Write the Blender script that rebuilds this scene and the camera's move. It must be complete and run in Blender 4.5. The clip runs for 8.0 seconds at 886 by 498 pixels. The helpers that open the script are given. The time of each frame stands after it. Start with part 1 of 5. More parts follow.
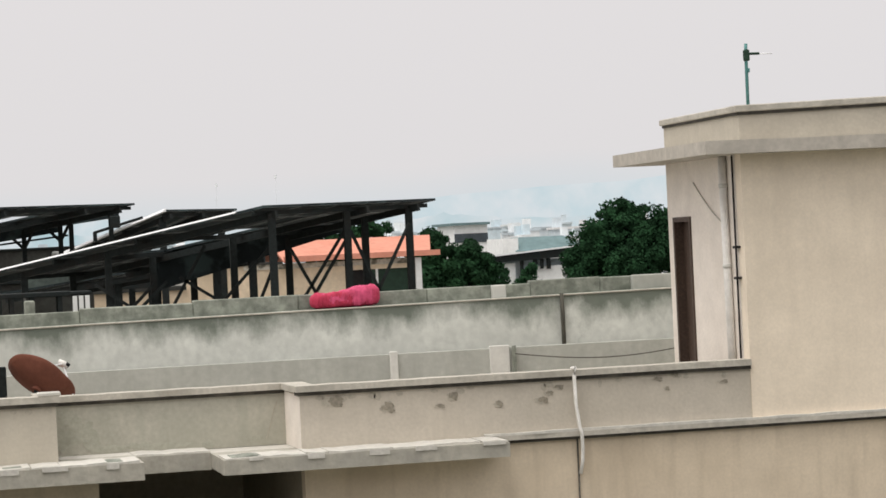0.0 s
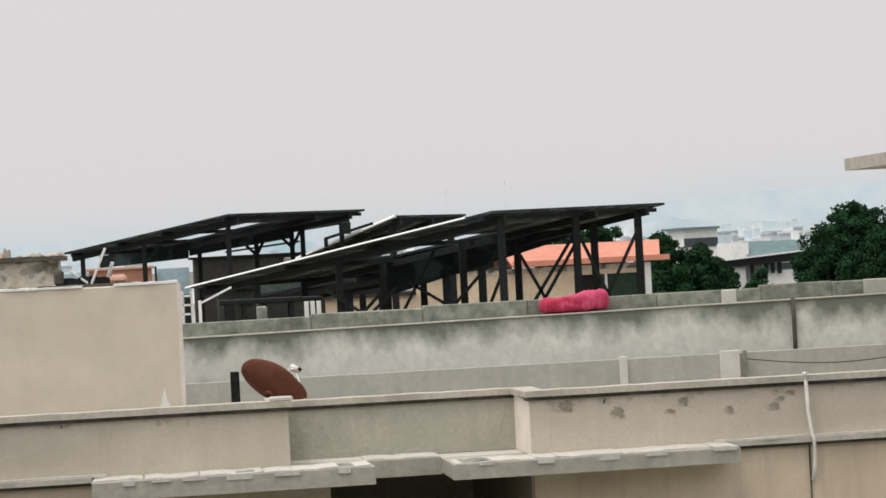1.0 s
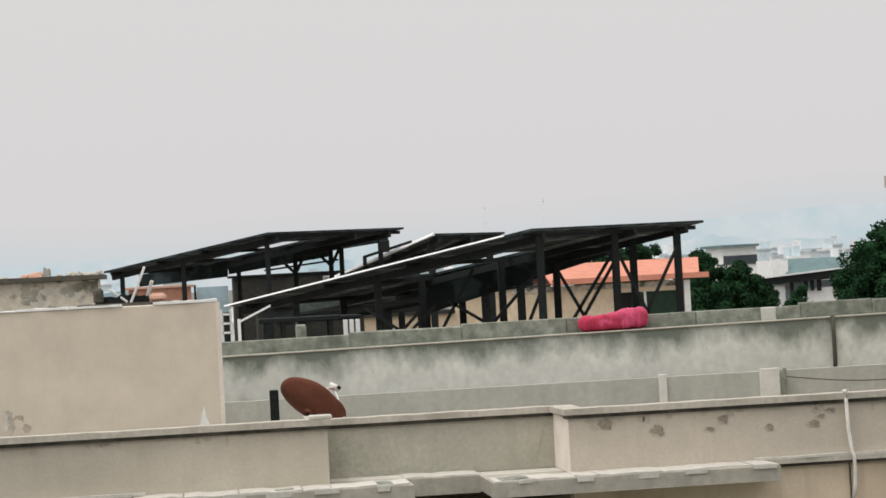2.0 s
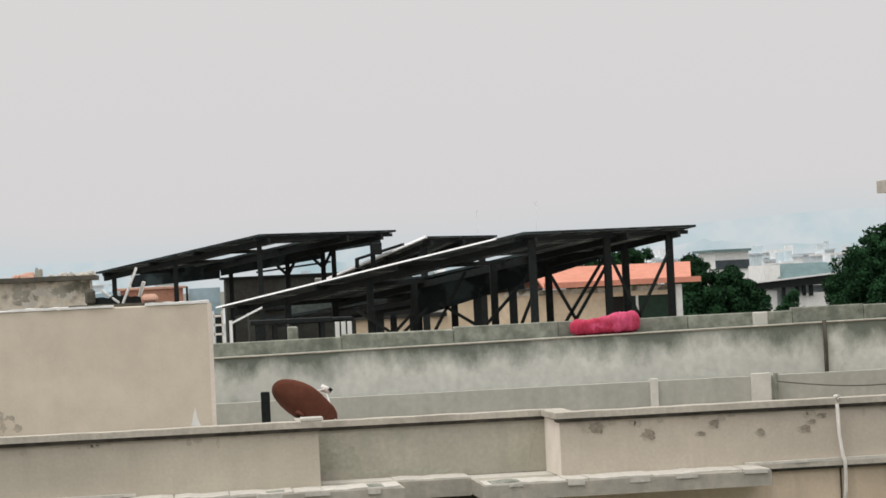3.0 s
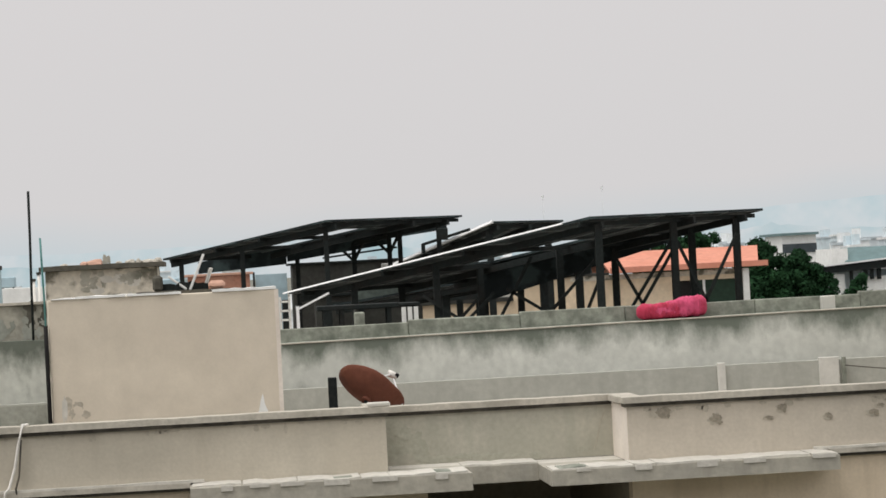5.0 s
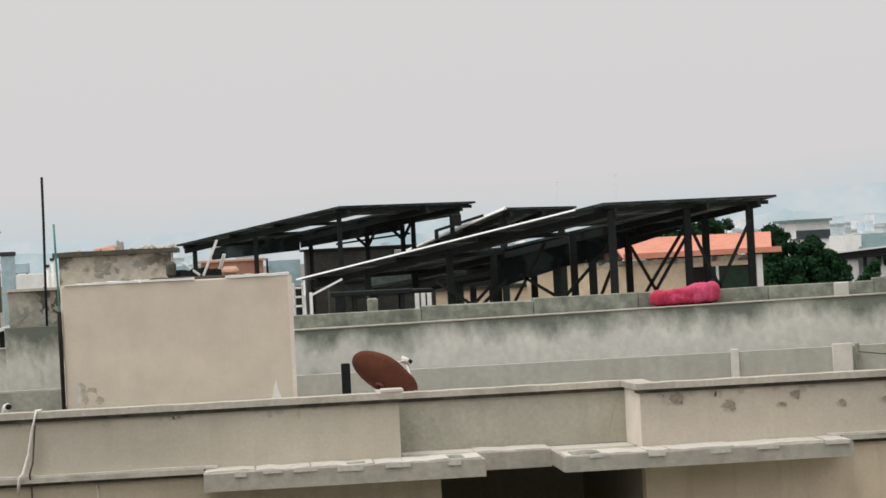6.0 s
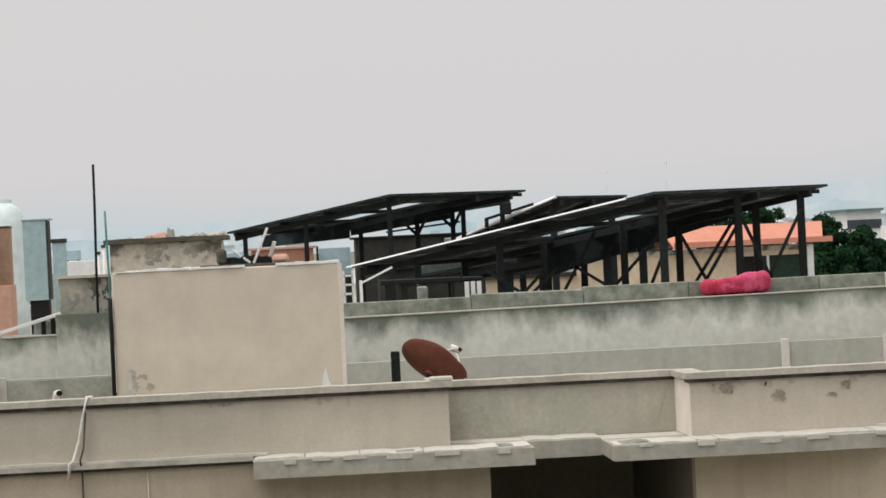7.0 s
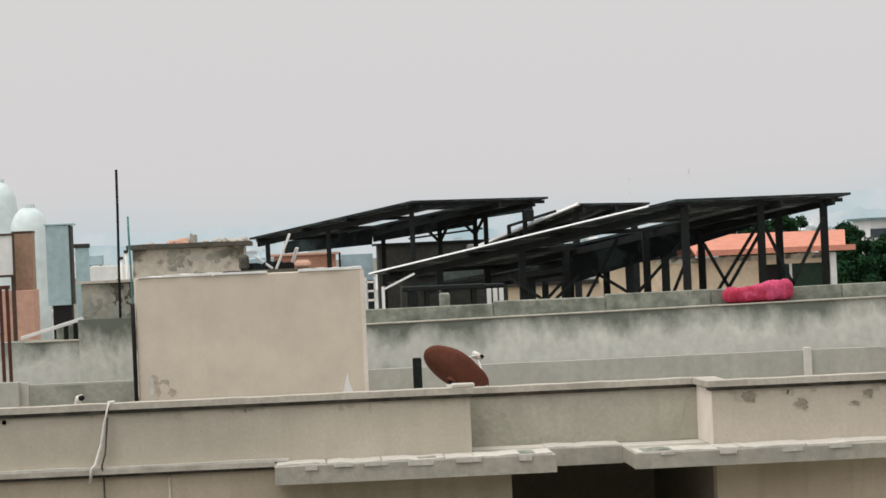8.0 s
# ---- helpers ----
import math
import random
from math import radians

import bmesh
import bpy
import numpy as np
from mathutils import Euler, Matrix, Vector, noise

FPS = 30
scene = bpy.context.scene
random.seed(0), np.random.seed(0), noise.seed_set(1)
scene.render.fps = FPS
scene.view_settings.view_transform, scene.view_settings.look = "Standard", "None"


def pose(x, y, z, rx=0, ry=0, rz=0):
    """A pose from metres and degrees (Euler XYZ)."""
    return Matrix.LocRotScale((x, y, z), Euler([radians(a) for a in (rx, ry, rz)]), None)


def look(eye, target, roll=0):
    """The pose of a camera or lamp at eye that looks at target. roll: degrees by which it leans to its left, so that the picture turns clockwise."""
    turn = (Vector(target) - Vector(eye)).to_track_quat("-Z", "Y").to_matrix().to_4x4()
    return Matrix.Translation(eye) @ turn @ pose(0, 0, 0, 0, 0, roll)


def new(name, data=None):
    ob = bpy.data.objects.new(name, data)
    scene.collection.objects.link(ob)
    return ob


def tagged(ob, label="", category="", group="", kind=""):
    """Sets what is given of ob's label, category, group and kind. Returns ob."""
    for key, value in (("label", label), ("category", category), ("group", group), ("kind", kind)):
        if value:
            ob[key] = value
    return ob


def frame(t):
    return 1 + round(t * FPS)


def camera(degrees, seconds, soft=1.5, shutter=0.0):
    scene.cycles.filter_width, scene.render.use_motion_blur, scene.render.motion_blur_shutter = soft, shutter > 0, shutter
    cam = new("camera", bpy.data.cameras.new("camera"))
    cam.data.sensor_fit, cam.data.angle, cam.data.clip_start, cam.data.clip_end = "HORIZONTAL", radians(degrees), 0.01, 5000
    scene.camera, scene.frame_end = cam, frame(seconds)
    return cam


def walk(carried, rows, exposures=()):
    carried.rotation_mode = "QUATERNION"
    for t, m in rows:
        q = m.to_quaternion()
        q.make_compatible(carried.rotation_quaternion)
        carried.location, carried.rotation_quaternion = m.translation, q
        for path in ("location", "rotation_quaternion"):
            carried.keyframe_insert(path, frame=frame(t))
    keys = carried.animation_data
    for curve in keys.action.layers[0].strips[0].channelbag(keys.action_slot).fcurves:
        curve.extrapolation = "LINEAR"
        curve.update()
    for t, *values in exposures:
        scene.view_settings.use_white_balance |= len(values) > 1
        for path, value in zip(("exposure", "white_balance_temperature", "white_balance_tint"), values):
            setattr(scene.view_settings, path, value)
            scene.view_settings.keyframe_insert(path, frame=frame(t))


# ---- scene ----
cam = camera(20.0, 8.0, soft=1.6)
EYE = (-4.5, -27.75, 15.0)
# the camera stands on one spot and turns: seconds, tilt, lean, heading
TURNS = [
    (0.0, 89.880, 2.750, -12.484),
    (0.2, 89.627, 2.577, -11.341),
    (0.5, 89.923, 2.868, -9.578),
    (0.7, 90.538, 2.928, -8.105),
    (0.8, 90.308, 2.847, -7.645),
    (1.0, 90.253, 2.949, -7.258),
    (1.2, 90.371, 3.143, -6.992),
    (1.3, 90.581, 3.177, -6.920),
    (1.5, 90.631, 3.114, -6.847),
    (1.7, 90.747, 3.066, -6.351),
    (2.8, 90.558, 2.868, -6.607),
    (3.0, 90.767, 2.701, -6.552),
    (3.2, 90.980, 2.835, -5.762),
    (3.3, 90.825, 2.780, -5.353),
    (3.5, 90.676, 2.705, -5.011),
    (3.7, 90.599, 2.893, -5.261),
    (3.8, 90.583, 2.976, -5.212),
    (4.0, 90.595, 3.094, -5.570),
    (4.2, 90.529, 3.108, -5.594),
    (4.3, 90.790, 3.082, -5.267),
    (4.5, 90.960, 2.999, -4.925),
    (4.7, 90.731, 2.986, -5.060),
    (5.8, 90.309, 2.870, -4.814),
    (6.0, 90.202, 2.916, -4.736),
    (6.2, 90.198, 2.915, -4.378),
    (6.3, 90.284, 2.862, -3.819),
    (6.5, 90.162, 2.842, -3.779),
    (6.7, 90.076, 2.718, -3.968),
    (6.8, 90.117, 2.791, -3.596),
    (7.0, 89.991, 2.711, -3.595),
    (7.2, 90.294, 2.744, -3.080),
    (7.3, 90.130, 2.792, -3.030),
    (7.5, 90.033, 2.801, -3.234),
    (7.7, 90.210, 2.855, -3.185),
    (7.8, 90.283, 2.866, -3.151),
    (8.0, 90.166, 2.454, -3.085),
]
walk(cam, [(t, pose(*EYE, rx, ry, rz)) for t, rx, ry, rz in TURNS],
     exposures=[(0.0, 0.17, 6500, 10), (0.5, 0.15, 6500, 10), (1.0, 0.08, 6500, 10), (1.5, 0.06, 6500, 9.6), (3.5, 0.02, 6500, 9.2), (8.0, 0.0, 6500, 9)])

# ---- world and light: hazy, overcast late day ----
SUN_AZ, SUN_EL = radians(-123), radians(64)
world = bpy.data.worlds.new("overcast_sky")
scene.world = world
world.use_nodes = True
wn, wl = world.node_tree.nodes, world.node_tree.links
wn.clear()
w_out, w_bg, w_sky = wn.new("ShaderNodeOutputWorld"), wn.new("ShaderNodeBackground"), wn.new("ShaderNodeTexSky")
w_sky.sky_type = "NISHITA"
w_sky.sun_disc = False
w_sky.sun_elevation, w_sky.sun_rotation = SUN_EL, SUN_AZ
w_sky.dust_density = 6.0
w_hsv = wn.new("ShaderNodeHueSaturation")
w_hsv.inputs["Saturation"].default_value = 0.25
w_mix = wn.new("ShaderNodeMix")
w_mix.data_type = "RGBA"
w_mix.inputs["Factor"].default_value = 0.9
w_coord, w_sep, w_ramp = wn.new("ShaderNodeTexCoord"), wn.new("ShaderNodeSeparateXYZ"), wn.new("ShaderNodeValToRGB")
w_noise = wn.new("ShaderNodeTexNoise")
w_noise.inputs["Scale"].default_value = 6.0
w_noise.inputs["Detail"].default_value = 3.0
w_add = wn.new("ShaderNodeMath")
w_add.operation = "MULTIPLY_ADD"
w_add.inputs[1].default_value = 0.03
wl.new(w_coord.outputs["Generated"], w_sep.inputs[0])
wl.new(w_coord.outputs["Generated"], w_noise.inputs["Vector"])
wl.new(w_noise.outputs["Fac"], w_add.inputs[0])
wl.new(w_sep.outputs["Z"], w_add.inputs[2])
wl.new(w_add.outputs[0], w_ramp.inputs[0])
ramp = w_ramp.color_ramp
ramp.elements[0].position, ramp.elements[0].color = 0.014, (5.9, 6.75, 7.1, 1)
ramp.elements[1].position, ramp.elements[1].color = 0.2, (7.3, 6.96, 7.0, 1)
high = ramp.elements.new(1.0)
high.color = (14.0, 13.6, 13.1, 1)
low = ramp.elements.new(0.028)
low.color = (6.35, 6.85, 7.15, 1)
mid = ramp.elements.new(0.046)
mid.color = (7.25, 7.05, 7.1, 1)
wl.new(w_sky.outputs[0], w_hsv.inputs["Color"])
wl.new(w_hsv.outputs[0], w_mix.inputs["A"])
wl.new(w_ramp.outputs[0], w_mix.inputs["B"])
wl.new(w_mix.outputs["Result"], w_bg.inputs["Color"])
w_bg.inputs["Strength"].default_value = 0.1
wl.new(w_bg.outputs[0], w_out.inputs[0])

sun = new("sun", bpy.data.lights.new("sun", "SUN"))
sun.data.energy, sun.data.angle, sun.data.color = 1.15, radians(28), (1.0, 0.95, 0.88)
sun.matrix_world = look((-54, -35, 142), (0, 0, 10))


# ---- materials ----
def material(name, base, rough=0.85, metal=0.0, grain=14.0, vary=0.10, blotch=0.9, blotch_colour=None, blotch_amount=0.35,
             streak=None, streak_amount=0.0, bump=0.15, random_amount=0.0, gloss=0.3, edge=(0.48, 0.72)):
    """A worn surface: fine grain, broad blotches, optional stains that run down it, fine relief."""
    m = bpy.data.materials.new(name)
    m.use_nodes = True
    n, l = m.node_tree.nodes, m.node_tree.links
    bsdf = n["Principled BSDF"]
    bsdf.inputs["Roughness"].default_value, bsdf.inputs["Metallic"].default_value = rough, metal
    bsdf.inputs["Specular IOR Level"].default_value = gloss
    geo = n.new("ShaderNodeNewGeometry")
    fine, broad = n.new("ShaderNodeTexNoise"), n.new("ShaderNodeTexNoise")
    fine.inputs["Scale"].default_value, fine.inputs["Detail"].default_value = grain, 6.0
    broad.inputs["Scale"].default_value, broad.inputs["Detail"].default_value = blotch, 5.0
    l.new(geo.outputs["Position"], fine.inputs["Vector"])
    l.new(geo.outputs["Position"], broad.inputs["Vector"])
    hsv = n.new("ShaderNodeHueSaturation")
    hsv.inputs["Color"].default_value = (*base, 1)
    value = n.new("ShaderNodeMapRange")
    value.inputs["From Min"].default_value, value.inputs["From Max"].default_value = 0.3, 0.7
    value.inputs["To Min"].default_value, value.inputs["To Max"].default_value = 1 - vary, 1 + vary
    l.new(fine.outputs["Fac"], value.inputs["Value"])
    patchy, uneven, both = n.new("ShaderNodeTexNoise"), n.new("ShaderNodeMapRange"), n.new("ShaderNodeMath")
    patchy.inputs["Scale"].default_value, patchy.inputs["Detail"].default_value, patchy.inputs["Roughness"].default_value = blotch * 3.3, 7.0, 0.62
    uneven.inputs["From Min"].default_value, uneven.inputs["From Max"].default_value = 0.3, 0.7
    uneven.inputs["To Min"].default_value, uneven.inputs["To Max"].default_value = 0.92, 1.08
    both.operation = "MULTIPLY"
    l.new(geo.outputs["Position"], patchy.inputs["Vector"])
    l.new(patchy.outputs["Fac"], uneven.inputs["Value"])
    l.new(value.outputs[0], both.inputs[0])
    l.new(uneven.outputs[0], both.inputs[1])
    last_value = both.outputs[0]
    if random_amount:
        info = n.new("ShaderNodeObjectInfo")
        rnd = n.new("ShaderNodeMapRange")
        rnd.inputs["To Min"].default_value, rnd.inputs["To Max"].default_value = 1 - random_amount, 1 + random_amount
        times = n.new("ShaderNodeMath")
        times.operation = "MULTIPLY"
        l.new(info.outputs["Random"], rnd.inputs["Value"])
        l.new(rnd.outputs[0], times.inputs[0])
        l.new(last_value, times.inputs[1])
        last_value = times.outputs[0]
    l.new(last_value, hsv.inputs["Value"])
    colour = hsv.outputs[0]
    dark = blotch_colour or tuple(c * 0.72 for c in base)
    shape = n.new("ShaderNodeMapRange")
    shape.inputs["From Min"].default_value, shape.inputs["From Max"].default_value = edge
    shape.inputs["To Max"].default_value = blotch_amount
    l.new(broad.outputs["Fac"], shape.inputs["Value"])
    mix = n.new("ShaderNodeMix")
    mix.data_type = "RGBA"
    mix.inputs["B"].default_value = (*dark, 1)
    l.new(shape.outputs[0], mix.inputs["Factor"])
    l.new(colour, mix.inputs["A"])
    colour = mix.outputs["Result"]
    if streak:
        run, mp = n.new("ShaderNodeTexNoise"), n.new("ShaderNodeMapping")
        mp.inputs["Scale"].default_value = (3.2, 3.2, 0.35)
        run.inputs["Scale"].default_value, run.inputs["Detail"].default_value = 1.6, 5.0
        l.new(geo.outputs["Position"], mp.inputs["Vector"])
        l.new(mp.outputs[0], run.inputs["Vector"])
        rs = n.new("ShaderNodeMapRange")
        rs.inputs["From Min"].default_value, rs.inputs["From Max"].default_value = 0.5, 0.75
        rs.inputs["To Max"].default_value = streak_amount
        l.new(run.outputs["Fac"], rs.inputs["Value"])
        mix2 = n.new("ShaderNodeMix")
        mix2.data_type = "RGBA"
        mix2.inputs["B"].default_value = (*streak, 1)
        l.new(rs.outputs[0], mix2.inputs["Factor"])
        l.new(colour, mix2.inputs["A"])
        colour = mix2.outputs["Result"]
    l.new(colour, bsdf.inputs["Base Color"])
    if bump:
        b = n.new("ShaderNodeBump")
        b.inputs["Strength"].default_value, b.inputs["Distance"].default_value = bump, 0.02
        l.new(fine.outputs["Fac"], b.inputs["Height"])
        l.new(b.outputs[0], bsdf.inputs["Normal"])
    return m


def rain_stained(name, base, stain, level, reach):
    """Cement render with rain stains that hang down from the top of the wall in tongues."""
    m = material(name, base, rough=0.92, grain=9.0, vary=0.09, blotch=0.7, blotch_colour=tuple(c * 0.8 for c in base), blotch_amount=0.5)
    n, l = m.node_tree.nodes, m.node_tree.links
    bsdf = n["Principled BSDF"]
    before = bsdf.inputs["Base Color"].links[0].from_socket
    geo, sep = n.new("ShaderNodeNewGeometry"), n.new("ShaderNodeSeparateXYZ")
    l.new(geo.outputs["Position"], sep.inputs[0])
    down = n.new("ShaderNodeMapRange")
    down.inputs["From Min"].default_value, down.inputs["From Max"].default_value = level - reach, level
    down.inputs["To Min"].default_value, down.inputs["To Max"].default_value = -0.20, 0.33
    l.new(sep.outputs["Z"], down.inputs["Value"])
    mp, tongue = n.new("ShaderNodeMapping"), n.new("ShaderNodeTexNoise")
    mp.inputs["Scale"].default_value = (1.0, 1.0, 0.62)
    tongue.inputs["Scale"].default_value, tongue.inputs["Detail"].default_value, tongue.inputs["Roughness"].default_value = 1.7, 9.0, 0.64
    l.new(geo.outputs["Position"], mp.inputs["Vector"])
    l.new(mp.outputs[0], tongue.inputs["Vector"])
    add = n.new("ShaderNodeMath")
    l.new(down.outputs[0], add.inputs[0])
    l.new(tongue.outputs["Fac"], add.inputs[1])
    mask = n.new("ShaderNodeMapRange")
    mask.inputs["From Min"].default_value, mask.inputs["From Max"].default_value = 0.43, 0.72
    mask.inputs["To Max"].default_value = 0.86
    l.new(add.outputs[0], mask.inputs["Value"])
    mix = n.new("ShaderNodeMix")
    mix.data_type = "RGBA"
    mix.inputs["B"].default_value = (*stain, 1)
    l.new(mask.outputs[0], mix.inputs["Factor"])
    l.new(before, mix.inputs["A"])
    l.new(mix.outputs["Result"], bsdf.inputs["Base Color"])
    return m


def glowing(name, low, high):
    """Distant land with its haze painted as glow: a soft patchwork of two tones."""
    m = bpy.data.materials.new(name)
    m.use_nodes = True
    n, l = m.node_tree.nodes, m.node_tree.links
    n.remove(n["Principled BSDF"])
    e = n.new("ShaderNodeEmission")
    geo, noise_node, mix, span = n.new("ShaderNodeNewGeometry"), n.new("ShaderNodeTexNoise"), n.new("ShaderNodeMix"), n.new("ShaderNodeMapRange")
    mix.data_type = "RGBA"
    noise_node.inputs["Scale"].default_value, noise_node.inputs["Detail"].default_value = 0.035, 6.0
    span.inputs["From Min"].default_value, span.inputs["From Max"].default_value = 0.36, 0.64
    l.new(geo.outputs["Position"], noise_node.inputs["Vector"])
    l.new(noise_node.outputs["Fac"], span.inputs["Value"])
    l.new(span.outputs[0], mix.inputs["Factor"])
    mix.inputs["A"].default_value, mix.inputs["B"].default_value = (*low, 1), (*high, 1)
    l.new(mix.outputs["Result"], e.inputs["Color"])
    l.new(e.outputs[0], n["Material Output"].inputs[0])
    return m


ENCLOSED = material("enclosure_plaster", (0.675, 0.61, 0.51), grain=30, vary=0.02, blotch=0.7, blotch_colour=(0.58, 0.51, 0.43), blotch_amount=0.4,
                    streak=(0.48, 0.42, 0.35), streak_amount=0.08, bump=0.05)
STAIN = material("dull_stain", (0.465, 0.425, 0.355), grain=24, vary=0.14, blotch=5, blotch_amount=0.5)
WORN = material("worn_plaster", (0.52, 0.45, 0.35), grain=26, vary=0.06, blotch=0.9, blotch_colour=(0.46, 0.39, 0.30), blotch_amount=0.5,
                streak=(0.33, 0.28, 0.21), streak_amount=0.4)
PLASTER = material("beige_plaster", (0.86, 0.755, 0.615), grain=30, vary=0.04, blotch=0.5, blotch_colour=(0.56, 0.48, 0.38), blotch_amount=0.4,
                   streak=(0.45, 0.38, 0.30), streak_amount=0.12, bump=0.06)
PARAPET = material("parapet_plaster", (0.525, 0.485, 0.408), grain=24, vary=0.05, blotch=0.8, blotch_colour=(0.47, 0.42, 0.34), blotch_amount=0.4,
                   streak=(0.34, 0.31, 0.25), streak_amount=0.2)
PARAPET_EAST = material("flaking_plaster", (0.55, 0.50, 0.425), grain=24, vary=0.05, blotch=0.8, blotch_colour=(0.50, 0.45, 0.37), blotch_amount=0.4,
                        streak=(0.38, 0.34, 0.28), streak_amount=0.2)
DAMP = material("damp_plaster", (0.445, 0.43, 0.365), grain=18, vary=0.08, blotch=0.9, blotch_colour=(0.33, 0.33, 0.27), blotch_amount=0.5,
                streak=(0.28, 0.29, 0.235), streak_amount=0.35)
COPING = material("coping_cement", (0.50, 0.47, 0.41), grain=16, vary=0.12, blotch=2.2, blotch_colour=(0.26, 0.24, 0.2), blotch_amount=0.55, bump=0.3)
LEDGE = material("ledge_concrete", (0.42, 0.40, 0.345), grain=12, vary=0.12, blotch=1.6, blotch_colour=(0.33, 0.32, 0.29), blotch_amount=0.6,
                 streak=(0.25, 0.24, 0.21), streak_amount=0.4, bump=0.3)
FRESH = material("pale_mortar", (0.60, 0.58, 0.53), grain=14, vary=0.10, blotch=3.0, blotch_amount=0.35, bump=0.3)
SOFFIT = material("slab_cement", (0.50, 0.465, 0.41), grain=14, vary=0.10, blotch=1.4, blotch_amount=0.4, streak=(0.3, 0.28, 0.25), streak_amount=0.35)
PATCH = material("bare_patch", (0.29, 0.262, 0.212), grain=30, vary=0.22, blotch=9, blotch_colour=(0.33, 0.29, 0.23), blotch_amount=0.7, bump=0.5)
WEATHERED = rain_stained("weathered_render", (0.72, 0.735, 0.685), (0.105, 0.132, 0.102), 14.23, 0.62)
WEATHERED_END = rain_stained("weathered_end", (0.66, 0.675, 0.62), (0.075, 0.095, 0.072), 14.40, 0.66)
BLOCKWORK = material("mossy_block", (0.265, 0.28, 0.24), rough=0.95, grain=10, vary=0.3, blotch=3.2, blotch_colour=(0.12, 0.135, 0.11), blotch_amount=0.9, random_amount=0.12, bump=0.5)
LOWWALL = material("low_wall_render", (0.45, 0.455, 0.415), grain=12, vary=0.07, blotch=0.8, blotch_amount=0.35, streak=(0.28, 0.28, 0.25), streak_amount=0.3)
POSTPAINT = material("pale_post", (0.64, 0.63, 0.59), grain=12, vary=0.06, blotch=1.5, blotch_amount=0.3)
MOULD = material("green_mould", (0.36, 0.37, 0.33), grain=16, vary=0.12, blotch=1.8, blotch_colour=(0.2, 0.215, 0.18), blotch_amount=0.8)
# near-black: painted shade plus grime under copings, and the dark cables
SHADE_GRIME = material("black_shade_grime", (0.055, 0.05, 0.042), grain=20, vary=0.3, blotch=3.0, blotch_colour=(0.16, 0.145, 0.12), blotch_amount=0.7)
LOWERWALL = material("streaked_plaster", (0.70, 0.595, 0.46), grain=28, vary=0.05, blotch=0.7, blotch_colour=(0.50, 0.41, 0.30), blotch_amount=0.5,
                     streak=(0.36, 0.29, 0.21), streak_amount=0.35, bump=0.08)
# pale plaster; the light on left-facing sides is added to its colour
PALE_LIT = material("pale_lit_plaster", (0.80, 0.735, 0.665), grain=26, vary=0.04, blotch=0.8, blotch_colour=(0.62, 0.54, 0.46), blotch_amount=0.4)
# the loggia's deep shade is put into this dark base colour
LOGGIA = material("loggia_shade_plaster", (0.27, 0.24, 0.19), grain=14, vary=0.1, blotch=0.8, blotch_amount=0.4)
DECK = material("roof_deck_cement", (0.36, 0.34, 0.30), grain=6, vary=0.15, blotch=0.6, blotch_amount=0.5)
BARE = material("peeling_plaster", (0.60, 0.56, 0.48), grain=10, vary=0.16, blotch=3.4, blotch_colour=(0.13, 0.125, 0.095), blotch_amount=0.9, edge=(0.5, 0.6), bump=0.5)
SLABDARK = material("dark_slab", (0.10, 0.095, 0.078), grain=12, vary=0.25, blotch=2.0, blotch_amount=0.5)
STEEL = material("dark_painted_steel", (0.018, 0.0225, 0.0225), gloss=0.12, rough=0.7, grain=20, vary=0.25, blotch=3, blotch_colour=(0.026, 0.018, 0.015), blotch_amount=0.4, bump=0.05)
PANEL = material("solar_glass", (0.014, 0.017, 0.022), rough=0.22, grain=4, vary=0.2, blotch=1.2, blotch_colour=(0.035, 0.04, 0.045), blotch_amount=0.5, bump=0.0, random_amount=0.25)
FRAMEDULL = material("dull_frame", (0.16, 0.175, 0.18), rough=0.5, grain=10, vary=0.25, blotch=2, blotch_amount=0.5, bump=0.0)
# the teal blotches paint faint glints onto the panel undersides
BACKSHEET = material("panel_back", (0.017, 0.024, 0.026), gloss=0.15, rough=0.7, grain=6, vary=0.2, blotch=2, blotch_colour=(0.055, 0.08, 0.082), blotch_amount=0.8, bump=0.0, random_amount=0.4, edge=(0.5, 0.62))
ALU = material("aluminium_edge", (0.86, 0.87, 0.88), rough=0.45, metal=0.0, grain=30, vary=0.06, blotch=4, blotch_amount=0.15, bump=0.03)
RUST = material("rusted_steel", (0.18, 0.066, 0.043), rough=0.8, grain=18, vary=0.08, blotch=2.6, blotch_colour=(0.095, 0.036, 0.028), blotch_amount=0.7, bump=0.25)
RUSTDARK = material("dark_rust", (0.085, 0.032, 0.024), grain=26, vary=0.25, blotch=6, blotch_amount=0.5)
WHITEPVC = material("white_pipe", (0.84, 0.82, 0.78), rough=0.5, grain=18, vary=0.06, blotch=3, blotch_colour=(0.45, 0.42, 0.37), blotch_amount=0.4, bump=0.05)
BLACKPIPE = material("black_pipe", (0.02, 0.019, 0.019), gloss=0.15, rough=0.7, grain=20, vary=0.2, bump=0.05)
TEAL = material("green_painted_pole", (0.10, 0.26, 0.25), rough=0.5, grain=24, vary=0.15, bump=0.05)
BROWNWOOD = material("brown_door", (0.075, 0.050, 0.038), rough=0.6, grain=30, vary=0.25, blotch=2.5, blotch_amount=0.4)
CRIMSON = material("crimson_cloth", (0.49, 0.042, 0.095), rough=0.85, grain=24, vary=0.15, blotch=6, blotch_colour=(0.26, 0.014, 0.03), blotch_amount=0.6, bump=0.4)
